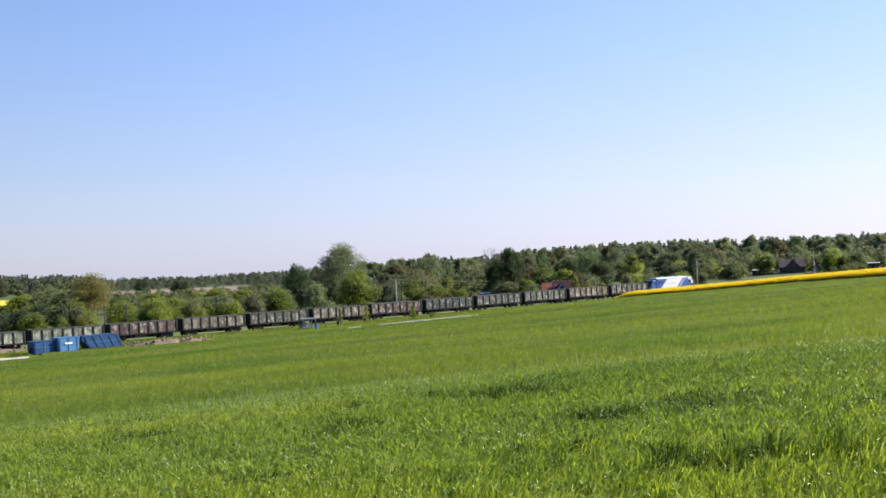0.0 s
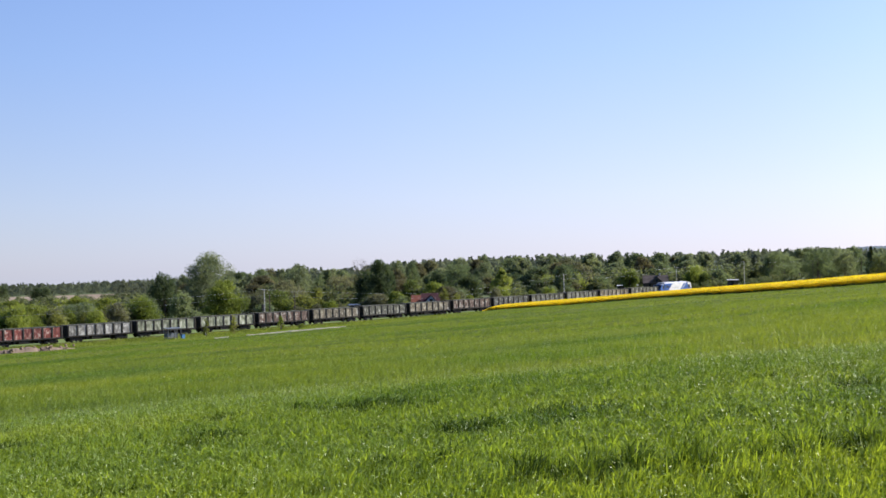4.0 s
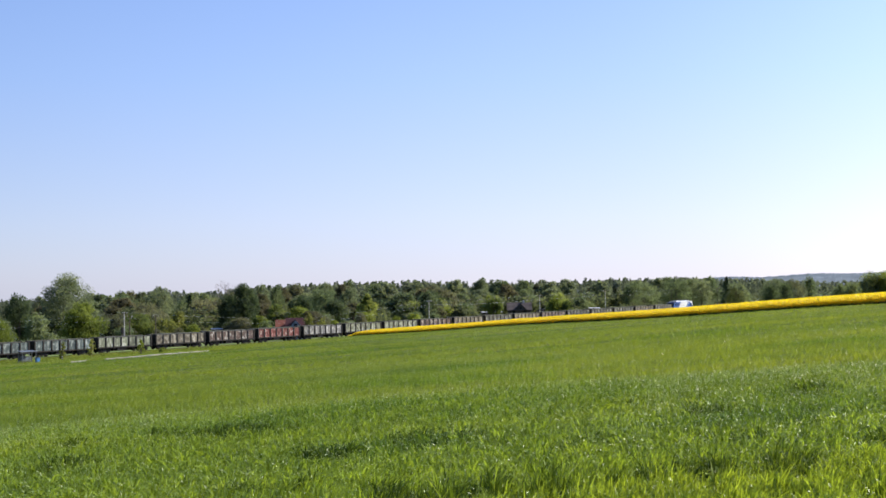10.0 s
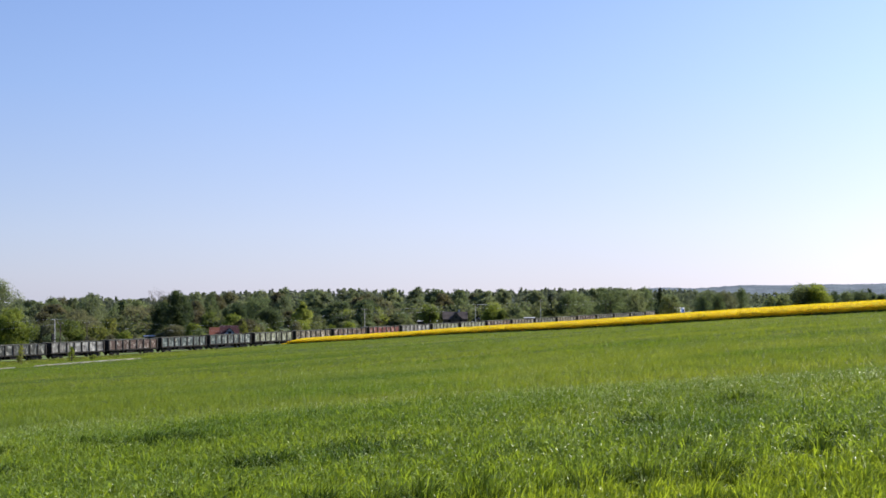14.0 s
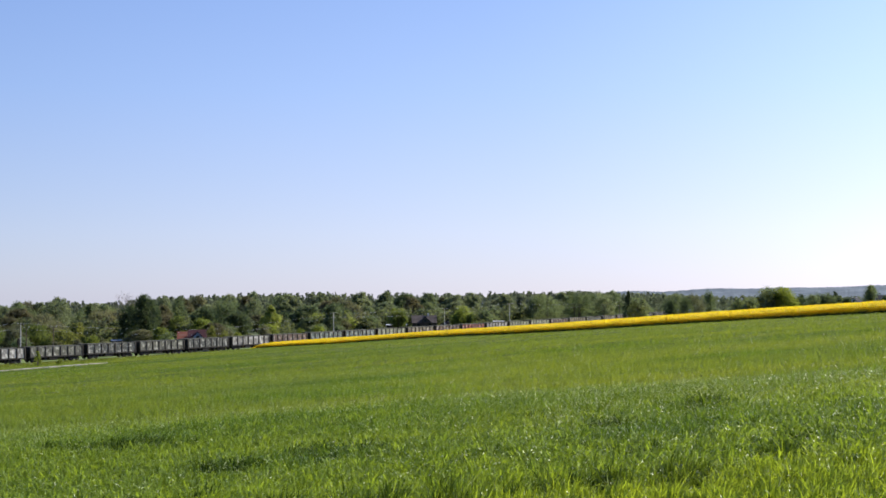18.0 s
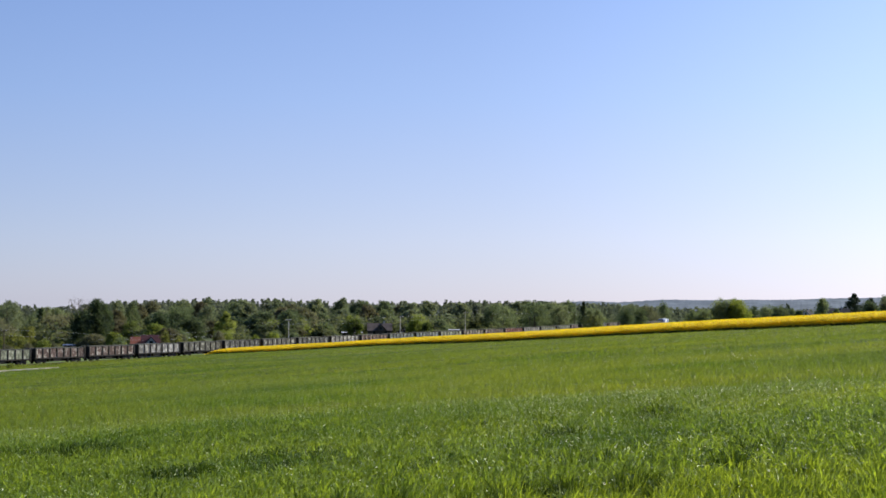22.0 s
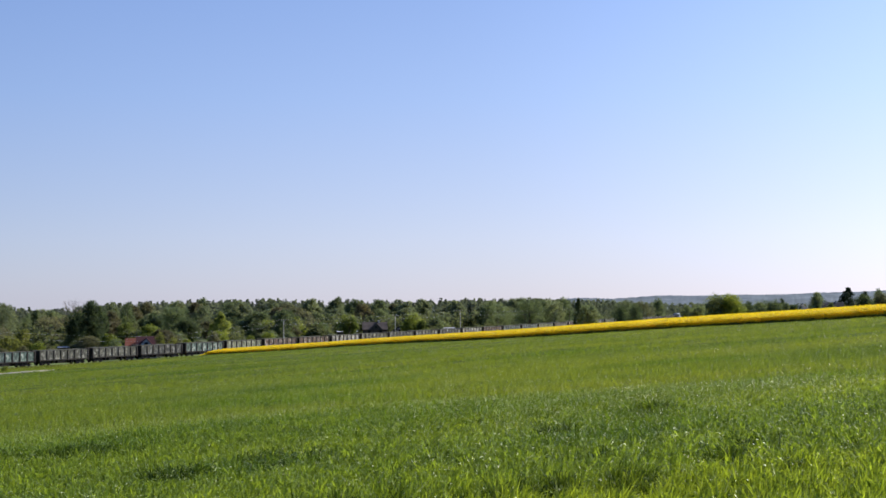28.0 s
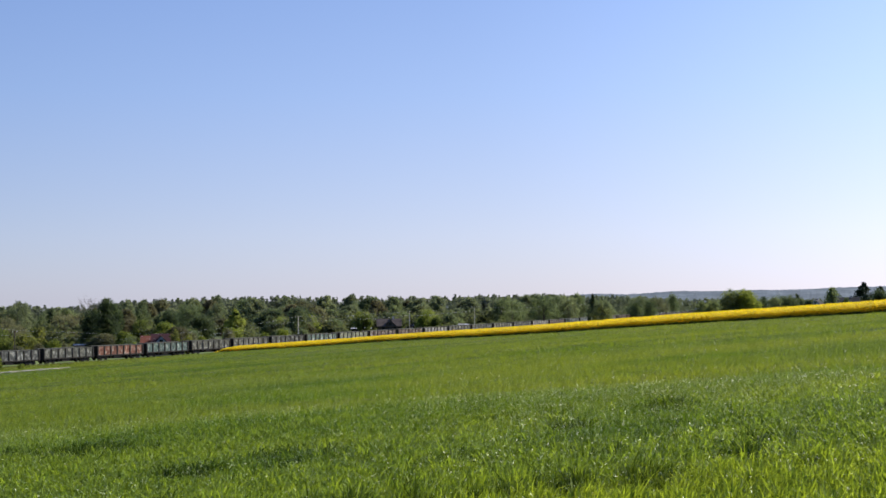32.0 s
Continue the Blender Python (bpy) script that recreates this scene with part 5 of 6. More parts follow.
def middle_trees():
    """Scattered trees of the valley between the railway and the woods, lighter and lower towards the line."""
    rng = random.Random(12)
    leaves = ("mid", "olive", "grey", "dark", "mid", "brown", "bright", "yellow")
    shapes = ("round", "round", "airy", "column", "round", "airy", "round", "bush")
    kinds = [build_tree(shape, leaf, 13.0, 13.0, 170 + i, count=9000, clump=0.25, n_lobes=34) for i, (shape, leaf) in enumerate(zip(shapes, leaves))]
    used = set()
    #        bearings, distances, number, top below the woods' crest, which kinds
    tiers = ((-6, 31, 600, 720, 40, (-0.3, 0.06), (0, 1, 2, 4, 5, 2)), (-4, 31, 470, 600, 50, (-0.75, -0.15), (0, 1, 2, 2, 2, 5)),
             (-7, 24, 380, 470, 58, (-1.25, -0.55), (0, 1, 4, 5, 6, 3)), (-7, 16, 335, 390, 34, (-1.5, -0.95), (1, 6, 7, 5)),
             (-20, -6, 600, 950, 74, (-0.7, -0.12), (0, 1, 2, 3, 0)), (-20, -7, 340, 600, 60, (-1.6, -0.6), (0, 1, 4, 6, 6, 7, 7)), (11, 31, 420, 520, 34, (-1.0, -0.6), (0, 1, 2, 4)))
    for a0, a1, d0, d1, number, (low, high), pick in tiers:
        for i in range(number):
            az, d = a0 + (a1 - a0) * (i + rng.uniform(-0.4, 1.4)) / number, rng.uniform(d0, d1)
            x, y = d * math.sin(radians(az)), d * math.cos(radians(az))
            s, w, u = plan(x, y)
            if w > -40 or (az < -16.2 and 430 < d < 820) or (5.2 < az < 7.8 and d < 356) or (15.0 < az < 18.0 and d < 458) or (19.8 < az < 20.8 and d < 454) or (2.9 < az < 4.1 and d < 345):
                continue
            if d < 448 and any(a < az < b for a, b in ((9.2, 11.0), (11.8, 12.7), (15.3, 16.2), (18.2, 19.1))):
                continue
            if -4 < az < 8.5 and d < 470 and rng.random() < 0.6:
                continue
            if -13.5 < az < -4.5 and ((600 < d < 960 and rng.random() < 0.8) or (d > 480 and rng.random() < 0.35)):
                continue
            k = rng.choice(pick)
            g = float(ground_z(x, y))
            tall = (1.6 + d * math.tan(radians(float(crest(az)) + rng.uniform(low, min(high, 0.0) if az > 6 else high))) - g) / 12.4
            if tall < 0.28:
                continue
            tall = min(tall, 1.7)
            m = pose(x, y, g, 0, 0, rng.uniform(0, 360))
            if k not in used:
                used.add(k)
                t = kinds[k]
                t.matrix_world = m
            else:
                t = copy_thing(kinds[k], m)
            wide = (0.5 + 0.55 * tall) * rng.uniform(0.75, 1.3)
            t.scale = (wide, wide * rng.uniform(0.9, 1.1), tall)
            tagged(t, TREE_LABEL[leaves[k]], "tree", "trees of the valley")


middle_trees()


def forest():
    """Far mixed woods as one sheet of crowns."""
    rng = np.random.default_rng(21)
    protos = []
    for i, shape in enumerate(("round", "round", "column", "cone", "airy", "round")):
        spire = shape == "cone"
        cs, rs = lobes(rng, shape, 16 if spire else 9)
        protos.append(leaf_cloud(rng, cs, rs[:, None] * np.array([1, 1, 0.8]), 240 if spire else 190, 0.036 if spire else 0.055))
    out = []
    for az0, az1, d0, d1, n in ((-28, -4, 1000, 1400, 1500), (-7, 7, 720, 1000, 420), (5, 24, 720, 1050, 640), (20, 45, 720, 1300, 900)):
        az, d = np.radians(rng.uniform(az0, az1, n)), np.sqrt(rng.uniform(d0 ** 2, d1 ** 2, n))
        x, y = d * np.sin(az), d * np.cos(az)
        z = ground_z(x, y)
        h = np.clip(1.6 + d * np.tan(np.radians(crest(np.degrees(az)) + 0.03 - rng.uniform(0, 1, n) * 0.36)) - z + 0.8, 6, 26)
        for i in range(n):
            spiky = rng.random() < (0.38 if az0 in (5, -28) else 0.2)
            p = protos[3 if spiky else rng.integers(0, 6)]
            a = rng.uniform(0, 6.28)
            w = h[i] * (rng.uniform(0.55, 0.9) if spiky else rng.uniform(0.7, 1.15))
            c, s = math.cos(a), math.sin(a)
            q = np.stack([(p[..., 0] * c - p[..., 1] * s) * w + x[i], (p[..., 0] * s + p[..., 1] * c) * w + y[i], p[..., 2] * h[i] + z[i] - 0.5], -1)
            out.append(q)
    me = quads("forest", np.concatenate(out))
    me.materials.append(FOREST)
    tagged(new("forest", me), "mixed dark green woods along the far side of the valley", "forest", kind="stuff")


forest()


def thickets():
    """Rough light green growth that fills the valley floor between the trees."""
    rng = np.random.default_rng(33)
    cs, rs = lobes(rng, "bush", 9)
    protos = [leaf_cloud(rng, cs, rs[:, None] * np.array([1, 1, 0.8]), 260, 0.05) for _ in range(4)]
    out = []
    for az0, az1, d0, d1, n in ((-22, -6, 330, 930, 420), (-7, 31, 330, 700, 420), (11, 33, 405, 540, 330)):
        az, d = rng.uniform(az0, az1, n), np.sqrt(rng.uniform(d0 ** 2, d1 ** 2, n))
        x, y = d * np.sin(np.radians(az)), d * np.cos(np.radians(az))
        s, w, u = plan(x, y)
        z = ground_z(x, y)
        h = np.minimum(rng.uniform(3.5, 8.5, n), 1.6 + d * np.tan(np.radians(crest(az) - 0.5)) - z)
        line = (w > -36) & (w < -12) & (az > 11)
        h = np.where(line, np.minimum(h, 3.3), h)
        clear = ((w < -36) | line) & ~((az < -16.2) & (d > 400)) & ~((az > -13.5) & (az < -4.5) & (d > 600)) & (h > 1.5) & ~((az > 5.2) & (az < 7.8) & (d < 358)) & ~((az > 15.0) & (az < 18.3) & (d < 456)) & ~((az > 19.8) & (az < 20.8) & (d < 452)) & ~((az > 3.0) & (az < 4.0) & (d < 345))
        for i in np.nonzero(clear)[0]:
            p, wide = protos[rng.integers(0, 4)], h[i] * rng.uniform(1.0, 1.8)
            out.append(p * np.array([wide, wide, h[i]]) + np.array([x[i], y[i], z[i] - 0.3]))
    me = quads("thicket", np.concatenate(out))
    me.materials.append(THICKET)
    tagged(new("thicket", me), "rough light green thicket filling the valley floor", "thicket", kind="stuff")


thickets()


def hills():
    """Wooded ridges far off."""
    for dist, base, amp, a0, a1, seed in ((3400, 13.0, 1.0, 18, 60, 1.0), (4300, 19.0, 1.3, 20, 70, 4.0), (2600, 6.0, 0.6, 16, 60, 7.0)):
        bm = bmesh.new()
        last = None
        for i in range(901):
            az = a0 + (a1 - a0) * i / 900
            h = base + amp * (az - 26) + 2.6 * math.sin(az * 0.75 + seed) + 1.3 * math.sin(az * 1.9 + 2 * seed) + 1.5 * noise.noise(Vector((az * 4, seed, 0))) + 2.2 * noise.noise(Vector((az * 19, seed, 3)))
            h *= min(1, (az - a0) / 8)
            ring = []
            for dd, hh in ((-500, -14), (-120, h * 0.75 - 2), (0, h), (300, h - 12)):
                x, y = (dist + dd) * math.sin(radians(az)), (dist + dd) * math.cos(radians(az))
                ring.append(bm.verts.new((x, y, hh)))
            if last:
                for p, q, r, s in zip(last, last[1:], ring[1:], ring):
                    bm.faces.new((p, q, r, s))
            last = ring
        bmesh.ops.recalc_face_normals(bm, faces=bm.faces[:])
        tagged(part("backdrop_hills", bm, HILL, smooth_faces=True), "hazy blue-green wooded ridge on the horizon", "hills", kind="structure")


hills()


# ---- things beside the railway ----
BLUE_STEEL = surface("blue_skip_paint", [(0.3, (0.010, 0.045, 0.13)), (0.7, (0.018, 0.085, 0.23))], 0.8, 0.5, bump=0.2, grime=0.7)
LIGHT_BLUE = surface("light_blue_paint", [(0.3, (0.04, 0.13, 0.28)), (0.7, (0.07, 0.19, 0.36))], 0.8, 0.5)
WHITE = surface("white_paint", [(0.3, (0.62, 0.62, 0.60)), (0.7, (0.78, 0.78, 0.76))], 0.8, 0.7)
SHELTER_BLUE = surface("shelter_blue_grey", [(0.3, (0.07, 0.078, 0.085)), (0.7, (0.125, 0.135, 0.145))], 0.8, 0.5)
RED_ROOF = surface("red_tiles", [(0.3, (0.034, 0.009, 0.011)), (0.7, (0.062, 0.015, 0.017))], 0.6, 0.8, fine=5)
ORANGE_ROOF = surface("orange_tiles", [(0.3, (0.14, 0.04, 0.024)), (0.7, (0.21, 0.068, 0.036))], 0.6, 0.8, fine=5)
BLUE_PLASTER = surface("pale_blue_render", [(0.3, (0.30, 0.34, 0.40)), (0.7, (0.40, 0.44, 0.50))], 0.6, 0.9, fine=5)
BROWN_ROOF = surface("weathered_brown_roofing", [(0.3, (0.05, 0.04, 0.036)), (0.7, (0.10, 0.08, 0.07))], 0.6, 0.95, fine=5)
PALE_ROOF = surface("pale_sheet_roofing", [(0.3, (0.36, 0.36, 0.37)), (0.7, (0.50, 0.50, 0.51))], 0.6, 0.6, fine=5)
DARK_ROOF = surface("dark_roofing", [(0.3, (0.03, 0.03, 0.03)), (0.7, (0.07, 0.067, 0.064))], 0.6, 1.0, fine=5)
DARK_ROOF.node_tree.nodes["Principled BSDF"].inputs["Specular IOR Level"].default_value = 0.1
GREY_PLASTER = surface("grey_plaster", [(0.3, (0.20, 0.20, 0.205)), (0.7, (0.28, 0.275, 0.275))], 0.6, 0.9, fine=5)
PLASTER = surface("pale_plaster", [(0.3, (0.36, 0.36, 0.36)), (0.7, (0.48, 0.47, 0.46))], 0.6, 0.9, fine=5)
TIMBER = surface("grey_timber", [(0.3, (0.045, 0.04, 0.036)), (0.7, (0.09, 0.08, 0.07))], 0.8, 0.9, fine=6)


def build_skip(az, dist, length, material, label, heading, h=2.1, rake=0.0):
    """A roll-off skip: sloped ends, ribs, rim rail, hook frame, skids. rake: how far the flank leans back as it rises."""
    p = at(az, dist)
    root = empty("roll_off_skip", pose(p.x, p.y, p.z, 0, 0, heading), label, "skip", "skips at the field edge")
    half = length / 2
    bm = bmesh.new()
    prism(bm, [(-half, 0.18), (-half - 0.1 - rake, h), (half + 0.2 - rake, h), (half - 0.1, 0.18)], "y", -1.12, 1.12)
    bm.faces.ensure_lookup_table()
    topf = max(bm.faces, key=lambda f: f.calc_center_median().z)
    bmesh.ops.inset_region(bm, faces=[topf], thickness=0.07)
    bmesh.ops.translate(bm, verts=topf.verts[:], vec=(0, 0, -0.9))
    part("body", bm, material, root)
    for y in (-1.17, 1.17):
        part("rim_rail", boxes((-half - 0.12 - rake, half + 0.22 - rake, y - 0.05, y + 0.05, h - 0.08, h + 0.05), bevel=0.01), material, root)
        part("waist_rail", boxes((-half - 0.05 - rake * 0.5, half + 0.1 - rake * 0.5, y - 0.03, y + 0.03, h * 0.52, h * 0.52 + 0.07)), RAIL_BLUE, root, "faded pale blue waist rail")
        n = max(3, int(length / 1.1))
        for i in range(n):
            x = -half + 0.2 + (length - 0.45) * i / (n - 1)
            bm = bmesh.new()
            prism(bm, [(x - 0.05, 0.2), (x - 0.05 - rake * 0.92, h - 0.08), (x + 0.05 - rake * 0.92, h - 0.08), (x + 0.05, 0.2)], "y", y - 0.05, y + 0.05)
            part("rib", bm, RAIL_BLUE if i == n // 2 else material, root)
        part("skid", boxes((-half, half - 0.2, y * 0.4 - 0.07, y * 0.4 + 0.07, -0.1, 0.2)), DARKIRON, root)
    part("hook_frame", boxes((-half - 0.3, -half, -0.1, 0.1, 0.3, 1.2), bevel=0.02), DARKIRON, root)
    return root


RAIL_BLUE = surface("faded_blue_rail", [(0.3, (0.05, 0.10, 0.19)), (0.7, (0.10, 0.17, 0.28))], 0.8, 0.6)
head = 90 - math.degrees(TH)
build_skip(-16.0, 218, 3.6, BLUE_STEEL, "dark blue steel roll-off skip beside the railway", head + 8)
sk = build_skip(-15.0, 219, 3.5, LIGHT_BLUE, "light blue steel skip with a white patch", head + 8, 2.45)
part("white_patch", boxes((-0.7, 0.6, -1.24, -1.20, 1.35, 1.62)), WHITE, sk)
build_skip(-13.45, 223, 6.4, BLUE_STEEL, "dark blue ribbed skip with raked flanks on the field edge", head + 10, 2.3, 1.2)


def build_heap(az0, az1, dist, height, seed):
    """An uneven bank of earth and broken stone."""
    a, b = at(az0, dist), at(az1, dist + 5)
    n, rows = 40, 7
    bm = bmesh.new()
    grid = []
    side = Vector((-(b - a).y, (b - a).x, 0)).normalized()
    for i in range(n + 1):
        t = i / n
        c = a.lerp(b, t)
        hh = height * math.sin(math.pi * min(1, max(0.02, t))) ** 0.5 * (0.75 + 0.5 * noise.noise(Vector((t * 9, seed, 0))))
        line = []
        for j in range(rows):
            k = j / (rows - 1)
            p = c + side * (k - 0.5) * 4.5
            z = float(ground_z(p.x, p.y)) - 0.1 + hh * math.sin(math.pi * k) + 0.18 * noise.noise(p * 0.9) * math.sin(math.pi * k)
            line.append(bm.verts.new((p.x, p.y, z)))
        grid.append(line)
    for l0, l1 in zip(grid, grid[1:]):
        for p, q, r, s in zip(l0, l0[1:], l1[1:], l1):
            bm.faces.new((p, q, r, s))
    bmesh.ops.recalc_face_normals(bm, faces=bm.faces[:])
    ob = part("earth_bank", bm, RUBBLE)
    rng = random.Random(seed)
    lump = bmesh.new()
    bmesh.ops.create_icosphere(lump, subdivisions=1, radius=0.28)
    for v in lump.verts:
        v.co *= 0.75 + 0.5 * noise.noise(v.co * 5)
    me = mesh_of(lump, RUBBLE, "stone")
    for _ in range(60):
        p = a.lerp(b, rng.uniform(0.03, 0.97)) + side * rng.uniform(-1.8, 0.6)
        z = float(ground_z(p.x, p.y)) + rng.uniform(0.1, 0.7) * height
        st = share("stone", me, ob, pose(p.x, p.y, z, rng.uniform(0, 360), 0, rng.uniform(0, 360)))
        st.scale = [rng.uniform(0.5, 1.5)] * 3
    tagged(ob, "long low bank of brown earth and rubble beside the track", "earth bank")


build_heap(-12.7, -8.6, 221, 1.35, 3)
build_heap(-21.5, -16.3, 221, 1.5, 5)


def build_shelter():
    """A small open waiting booth: thin roof on posts, glazed rails, a bench and a blue bin beside it."""
    p = at(-4.55, 235)
    root = empty("trackside_shelter", pose(p.x, p.y, p.z, 0, 0, head), "small open blue-grey metal shelter with glazed sides", "shelter")
    for x in (-1.3, 0.0, 1.3):
        for y in (-0.7, 0.7):
            part("post", boxes((x - 0.05, x + 0.05, y - 0.05, y + 0.05, -0.1, 2.2)), SHELTER_BLUE, root)
    for z in (0.55, 1.35):
        part("back_rail", boxes((-1.3, 1.3, 0.67, 0.73, z, z + 0.08)), SHELTER_BLUE, root)
    for x in (-0.65, 0.65):
        part("pane", boxes((x - 0.58, x + 0.58, 0.69, 0.71, 0.66, 1.33)), SHELTER_PANE, root)
    part("front_rail", boxes((-1.3, 1.3, -0.73, -0.67, 0.9, 0.98)), SHELTER_BLUE, root)
    part("bench", boxes((-1.1, 1.1, 0.3, 0.62, 0.42, 0.48)), TIMBER, root)
    bm = bmesh.new()
    prism(bm, [(-0.95, 2.18), (0.95, 2.30), (0.95, 2.38), (-0.95, 2.26)], "x", -1.5, 1.5)
    part("roof", bm, SHELTER_BLUE, root)
    q = at(-4.12, 234)
    bm = bmesh.new()
    prism(bm, [(-0.26, 0.0), (-0.33, 0.95), (0.33, 0.95), (0.26, 0.0)], "y", -0.3, 0.3)
    bin_root = empty("waste_bin", pose(q.x, q.y, q.z, 0, 0, head), "blue plastic waste bin beside the shelter", "bin")
    part("tub", bm, LIGHT_BLUE, bin_root)
    part("lid", boxes((-0.36, 0.36, -0.34, 0.34, 0.95, 1.05), bevel=0.03), BLUE_STEEL, bin_root)


SHELTER_PANE = surface("dull_glazing", [(0.3, (0.09, 0.105, 0.12)), (0.7, (0.15, 0.17, 0.19))], 0.8, 0.15)
build_shelter()


PALE_TRACK = surface("pale_sandy_concrete", [(0.3, (0.40, 0.34, 0.25)), (0.7, (0.56, 0.50, 0.40))], 0.35, 0.95, bump=0.4, fine=3.0)


def build_path():
    """A pale slab track in the lower field, with a gap where grass has grown over it."""
    bm = bmesh.new()
    for a0, a1, base, lean, half in ((-2.75, -2.1, 184, 0.5, 1.0), (-1.35, 3.1, 184, 0.5, 1.15), (-22.0, -16.5, 213, 0.2, 1.6)):
        last = None
        n = max(3, int((a1 - a0) * 7))
        for i in range(n + 1):
            az = a0 + (a1 - a0) * i / n
            thin = (1 - 0.6 * max(0, (az - 1.4) / 2.0)) * (0.8 + 0.5 * noise.noise(Vector((az * 2.3, base, 0))))
            ring = []
            for off, up in ((-half - 0.05, 0.1), (-half, 0.29 + 0.05 * thin), (half, 0.31 + 0.05 * thin), (half + 0.05, 0.1)):
                p = at(az, base + lean * az + off * thin, up)
                ring.append(bm.verts.new(p))
            if last:
                for k in range(3):
                    bm.faces.new((last[k], last[k + 1], ring[k + 1], ring[k]))
            last = ring
    bmesh.ops.recalc_face_normals(bm, faces=bm.faces[:])
    ob = part("farm_track", bm, PALE_TRACK)
    tagged(ob, "pale concrete farm track in the lower field", "track", kind="structure")


build_path()

for i, (az, dist, height, width) in enumerate(((-3.1, 243, 3.9, 1.5), (-1.9, 244, 4.2, 2.0), (0.17, 246, 3.3, 2.0), (1.12, 247, 1.2, 1.6))):
    p = at(az, dist)
    t = build_tree("bush", "yellow" if i < 2 else "bright", height, width, 300 + i, count=330, clump=0.13, n_lobes=12)
    t.matrix_world = pose(p.x, p.y, p.z)
    tagged(t, "slender bright green sapling beside the farm track", "sapling", "saplings by the track")


def build_pole(s, side, height, material, label, arms):
    p = track_point(s, side)
    g = float(ground_z(p.x, p.y))
    root = empty("line_pole", pose(p.x, p.y, g, 0, 0, head), label, "pole", "line poles along the railway")
    part("mast", tube(bmesh.new(), (0, 0, -0.3), (0, 0, height), 0.15, 0.09, 8), material, root)
    for z in arms:
        part("cross_arm", boxes((-0.05, 0.05, -1.0, 1.0, height - z - 0.06, height - z + 0.06)), WOODPOLE, root)
        for y in (-0.85, 0.85):
            part("insulator", tube(bmesh.new(), (0, y, height - z + 0.05), (0, y, height - z + 0.25), 0.05, 0.04, 6), WHITE, root)
    return Vector((p.x, p.y, g + height))


def build_line():
    tops = []
    for s, pale, tall in ((-40, 0, 6.6), (0, 0, 6.6), (42, 0, 6.6), (90.7, 0, 6.6), (152.5, 1, 8.0), (205.0, 0, 5.0), (252.2, 1, 8.0), (306.1, 1, 8.2), (345.7, 1, 9.0), (395, 0, 8.0), (440, 0, 8.0)):
        tops.append(build_pole(s, -9, tall, CONCRETE if pale else WOODPOLE, "pale concrete line pole" if pale else "dark wooden line pole with cross-arms", (0.3,) if pale else (0.3, 1.5)))
    for s, tall in ((86.6, 6.6), (154.2, 7.2), (160.9, 7.1)):
        build_pole(s, -9.5, tall, WOODPOLE, "dark wooden line pole with cross-arms", (0.3,))
    tops_list = list(zip(tops, tops[1:]))
    across = Vector((NX, NY, 0))
    for drop in (0.05, 1.25):
        for y in (-0.85, 0.85):
            bm = bmesh.new()
            for a, b in tops_list:
                pts = [a.lerp(b, k / 8) + across * y - Vector((0, 0, drop + 0.45 * (1 - (2 * k / 8 - 1) ** 2))) for k in range(9)]
                for p, q in zip(pts, pts[1:]):
                    tube(bm, p, q, 0.004, 0.004, 4)
            tagged(part("overhead_wire", bm, WIRE), "thin overhead line wire sagging between poles", "wire")


build_line()


def build_signal():
    """A colour-light signal head on a bracket beside the pale pole."""
    p = track_point(151.6, -8.4)
    g = float(ground_z(p.x, p.y))
    root = empty("railway_signal", pose(p.x, p.y, g, 0, 0, head), "black railway signal head on a short mast", "signal")
    part("mast", tube(bmesh.new(), (0, 0, -0.2), (0, 0, 4.2), 0.09, 0.07, 8), STEEL, root)
    part("head", boxes((-0.3, 0.3, -0.12, 0.12, 3.6, 4.9), bevel=0.05), DARKIRON, root)
    for z in (3.85, 4.25, 4.65):
        part("lens", tube(bmesh.new(), (0, -0.12, z), (0, -0.22, z), 0.12, 0.12, 10), GLASS, root)


build_signal()


def build_marker(s, side):
    p = track_point(s, side)
    g = float(ground_z(p.x, p.y))
    root = empty("kilometre_post", pose(p.x, p.y, g, 0, 0, head), "short white trackside marker post", "marker post", "marker posts")
    part("post", boxes((-0.09, 0.09, -0.09, 0.09, -0.2, 0.75), bevel=0.02), WHITE, root)
    part("plate", boxes((-0.14, 0.14, -0.13, -0.10, 0.55, 0.85)), WHITE, root)


build_marker(128, 6.5)
build_marker(236, 6.5)


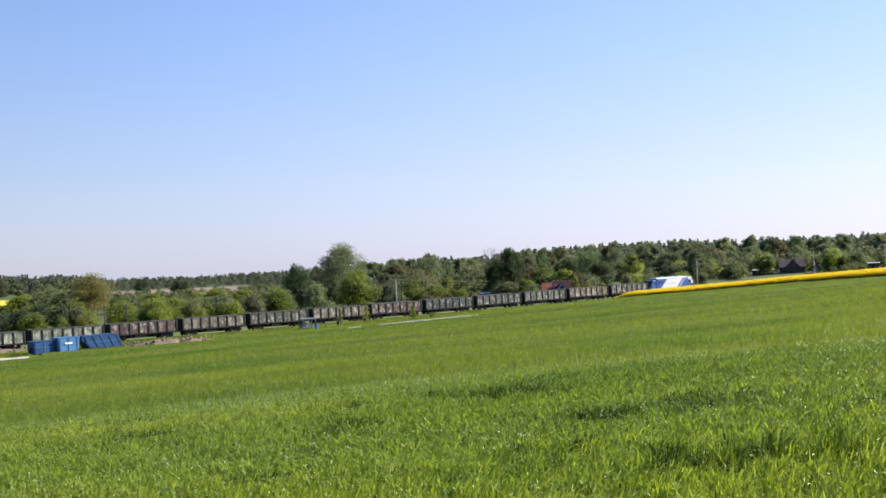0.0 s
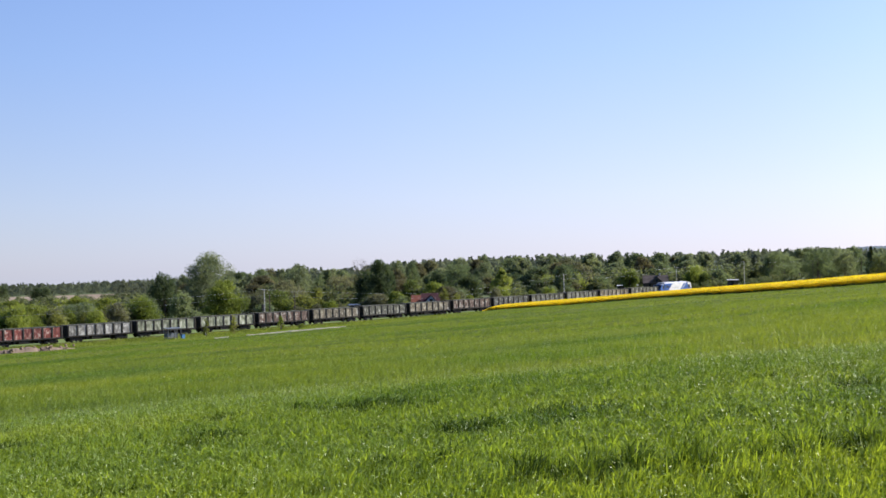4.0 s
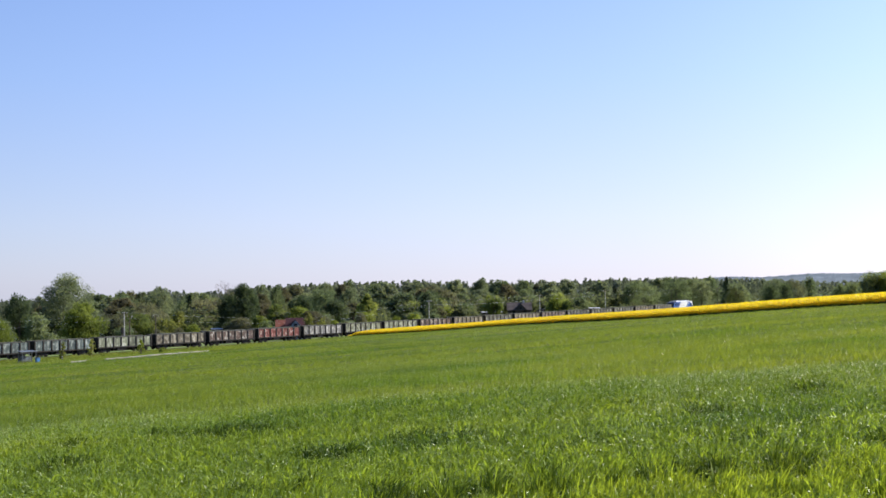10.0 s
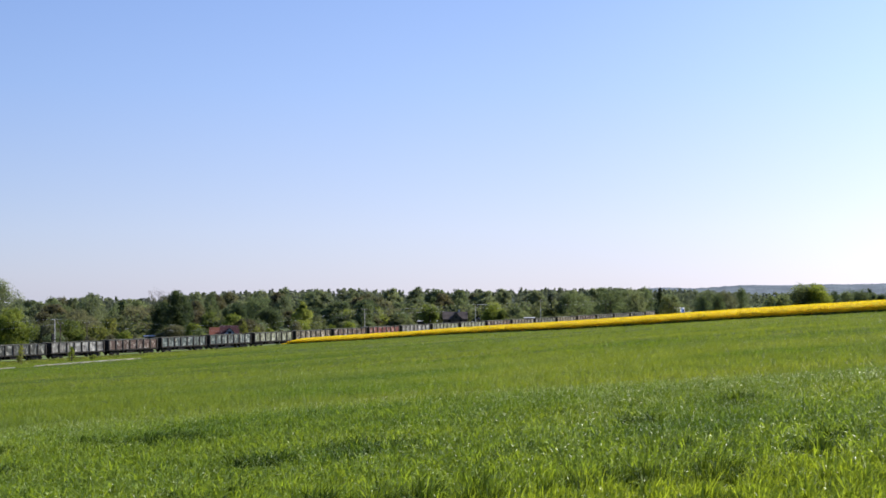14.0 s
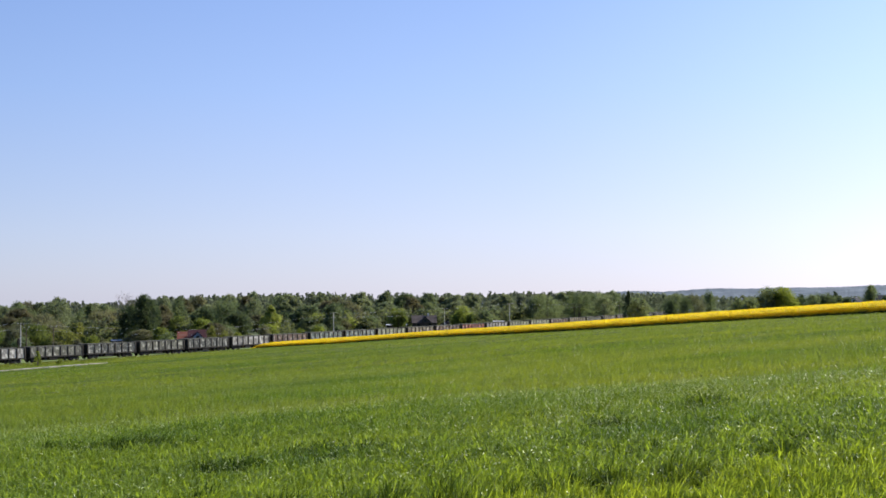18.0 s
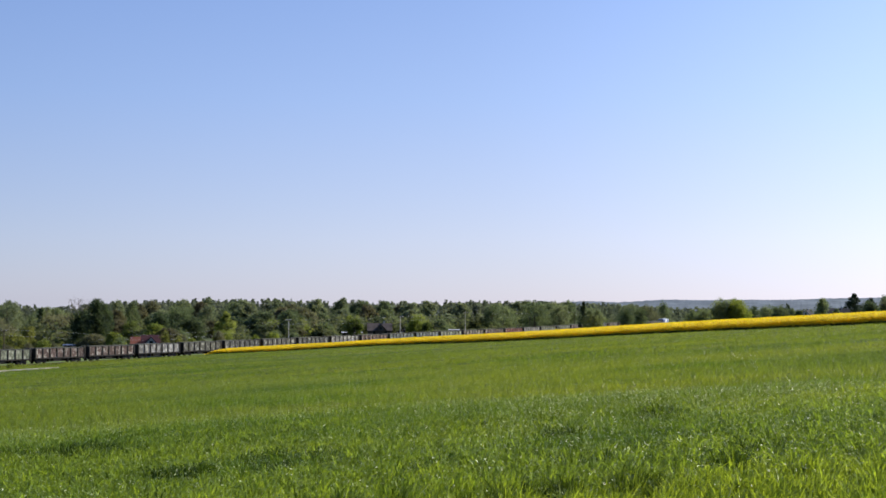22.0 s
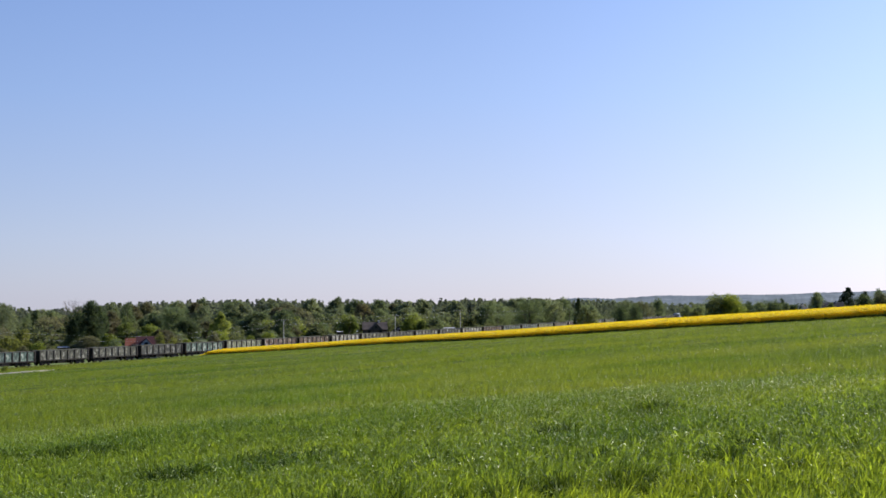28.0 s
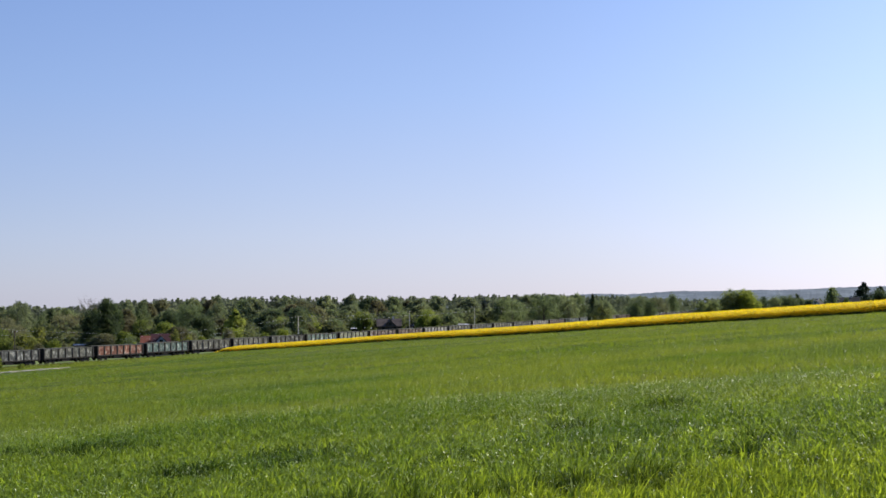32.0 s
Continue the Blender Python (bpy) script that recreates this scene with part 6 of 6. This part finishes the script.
def build_house(x, y, turn, length, depth, wall, rise, roof_mat, wall_mat, label, chimney=True, gable=None):
    """A gabled house: walls, overhanging roof, windows with frames and sills, door, chimney."""
    g = float(ground_z(x, y))
    root = empty("house", pose(x, y, g, 0, 0, turn), label, "house")
    hl, hd = length / 2, depth / 2
    frame_mat = TIMBER if wall_mat is TIMBER else WHITE
    bm = bmesh.new()
    prism(bm, [(-hd, -0.3), (hd, -0.3), (hd, wall), (0, wall + rise), (-hd, wall)], "x", -hl, hl)
    part("wall_shell", bm, wall_mat, root)
    for sgn in (-1, 1):
        bm = bmesh.new()
        prism(bm, [(0, wall + rise + 0.02), (0, wall + rise + 0.2), (sgn * (hd + 0.5), wall - 0.25), (sgn * (hd + 0.5), wall - 0.43)], "x", -hl - 0.4, hl + 0.4)
        part("roof", bm, roof_mat, root)
    n = max(2, int(length / 3))
    for i in range(n):
        xx = -hl + length * (i + 0.5) / n
        for y0 in (-hd - 0.02, hd + 0.02):
            wf = part("window", boxes((xx - 0.55, xx + 0.55, y0 - 0.03, y0 + 0.03, 0.9, 2.2)), frame_mat, root)
            part("pane", boxes((xx - 0.47, xx + 0.47, y0 - 0.04, y0 + 0.04, 0.98, 2.12)), GLASS, wf)
    for xe in (-hl - 0.02, hl + 0.02):
        for yy, z0 in ((-hd * 0.45, 0.9), (hd * 0.45, 0.9), (0, wall + 0.2)):
            wf = part("window", boxes((xe - 0.03, xe + 0.03, yy - 0.5, yy + 0.5, z0, z0 + 1.2)), frame_mat, root)
            part("pane", boxes((xe - 0.04, xe + 0.04, yy - 0.42, yy + 0.42, z0 + 0.08, z0 + 1.12)), GLASS, wf)
    if gable:
        gx, gw = gable
        bm = bmesh.new()
        prism(bm, [(gx - gw, wall - 0.2), (gx + gw, wall - 0.2), (gx, wall + rise - 0.35)], "y", -hd - 0.3, 0.0)
        front = part("front_gable", bm, wall_mat, root, "pale rendered front gable")
        for sgn in (-1, 1):
            bm = bmesh.new()
            prism(bm, [(gx, wall + rise - 0.33), (gx, wall + rise - 0.15), (gx + sgn * (gw + 0.35), wall - 0.3), (gx + sgn * (gw + 0.35), wall - 0.48)], "y", -hd - 0.55, 0.0)
            part("gable_roof", bm, roof_mat, front)
        part("gable_window", boxes((gx - 0.4, gx + 0.4, -hd - 0.34, -hd - 0.28, wall + 0.15, wall + 0.95)), GLASS, front)
    if chimney:
        part("chimney", boxes((hl * 0.3, hl * 0.3 + 0.6, -0.3, 0.3, wall + rise * 0.5, wall + rise + 0.9), bevel=0.03), PLASTER, root)
    return root


def build_shed(az, dist, length, depth, height, wall_mat, label):
    """A low shed: plank walls with a door, a thin sheet roof of slight pitch with a gutter board."""
    p = at(az, dist)
    root = empty("shed", pose(p.x, p.y, p.z, 0, 0, -az), label, "shed")
    hl, hd = length / 2, depth / 2
    part("wall_shell", boxes((-hl, hl, -hd, hd, -0.3, height - 0.2)), wall_mat, root)
    bm = bmesh.new()
    prism(bm, [(-hd - 0.25, height - 0.2), (hd + 0.25, height), (hd + 0.25, height + 0.08), (-hd - 0.25, height - 0.12)], "x", -hl - 0.25, hl + 0.25)
    part("roof", bm, PALE_ROOF, root, "pale sheet roof")
    part("gutter_board", boxes((-hl - 0.25, hl + 0.25, -hd - 0.29, -hd - 0.26, height - 0.3, height - 0.12)), TIMBER, root)
    door = part("door", boxes((-0.45, 0.45, -hd - 0.04, -hd - 0.01, -0.1, min(1.85, height - 0.35))), DARKIRON, root)
    part("latch", boxes((0.3, 0.38, -hd - 0.07, -hd - 0.04, 0.9, 1.0)), STEEL, door)


p = at(6.98, 308)
build_house(p.x, p.y, -7, 4.6, 5.0, 2.75, 2.1, RED_ROOF, BLUE_PLASTER, "low house with a dark red tiled roof and pale blue-grey gable", False, (-0.3, 1.75))
p = at(6.32, 311)
build_house(p.x, p.y, -7, 2.4, 3.6, 3.0, 1.35, ORANGE_ROOF, GREY_PLASTER, "small annexe with an orange tiled roof", False)
for i, (az, dist, height, width) in enumerate(((7.5, 303, 6.4, 3.6), (8.1, 305, 4.8, 3.4), (5.6, 300, 5.0, 4.2))):
    p = at(az, dist)
    t = build_tree("bush", "yellow" if i < 2 else "mid", height, width, 330 + i, count=1500, clump=0.13)
    t.matrix_world = pose(p.x, p.y, p.z)
    tagged(t, "yellow-green garden bush beside the red-roofed house" if i < 2 else "mid-green garden bush beside the red-roofed house", "bush", "garden bushes")
p = at(16.95, 456)
build_house(p.x, p.y, -15, 8.2, 6.4, 2.5, 2.2, BROWN_ROOF, TIMBER, "dark timber house with a brown roof and front gable", True, (0.4, 2.0))
build_shed(15.72, 452, 7.0, 4.0, 1.95, TIMBER, "long low timber shed with a pale sheet roof")
build_shed(20.3, 453, 3.6, 3.0, 2.35, TIMBER, "small timber shed with a pale sheet roof")
build_shed(3.5, 341, 3.0, 2.6, 1.9, TIMBER, "low lean-to with a pale sheet roof among bushes")
p = at(17.95, 470)
build_house(p.x, p.y, -18, 4.0, 4.0, 1.9, 0.8, BROWN_ROOF, PLASTER, "small pale-walled shed with a brown roof", False)
p = at(37.0, 560)
build_house(p.x, p.y, -25, 8.6, 6.0, 4.0, 1.9, DARK_ROOF, WHITE, "two-storey white house with a dark roof behind the rape field", True)
p = at(35.75, 565)
build_house(p.x, p.y, 38, 5.4, 5.0, 4.0, 2.1, DARK_ROOF, WHITE, "white gabled house with a dark roof behind the rape field")
p = at(33.6, 580)
build_house(p.x, p.y, 30, 4.0, 4.0, 3.2, 2.0, DARK_ROOF, WHITE, "distant pale house with a grey roof")

build_sleepers()
motions()
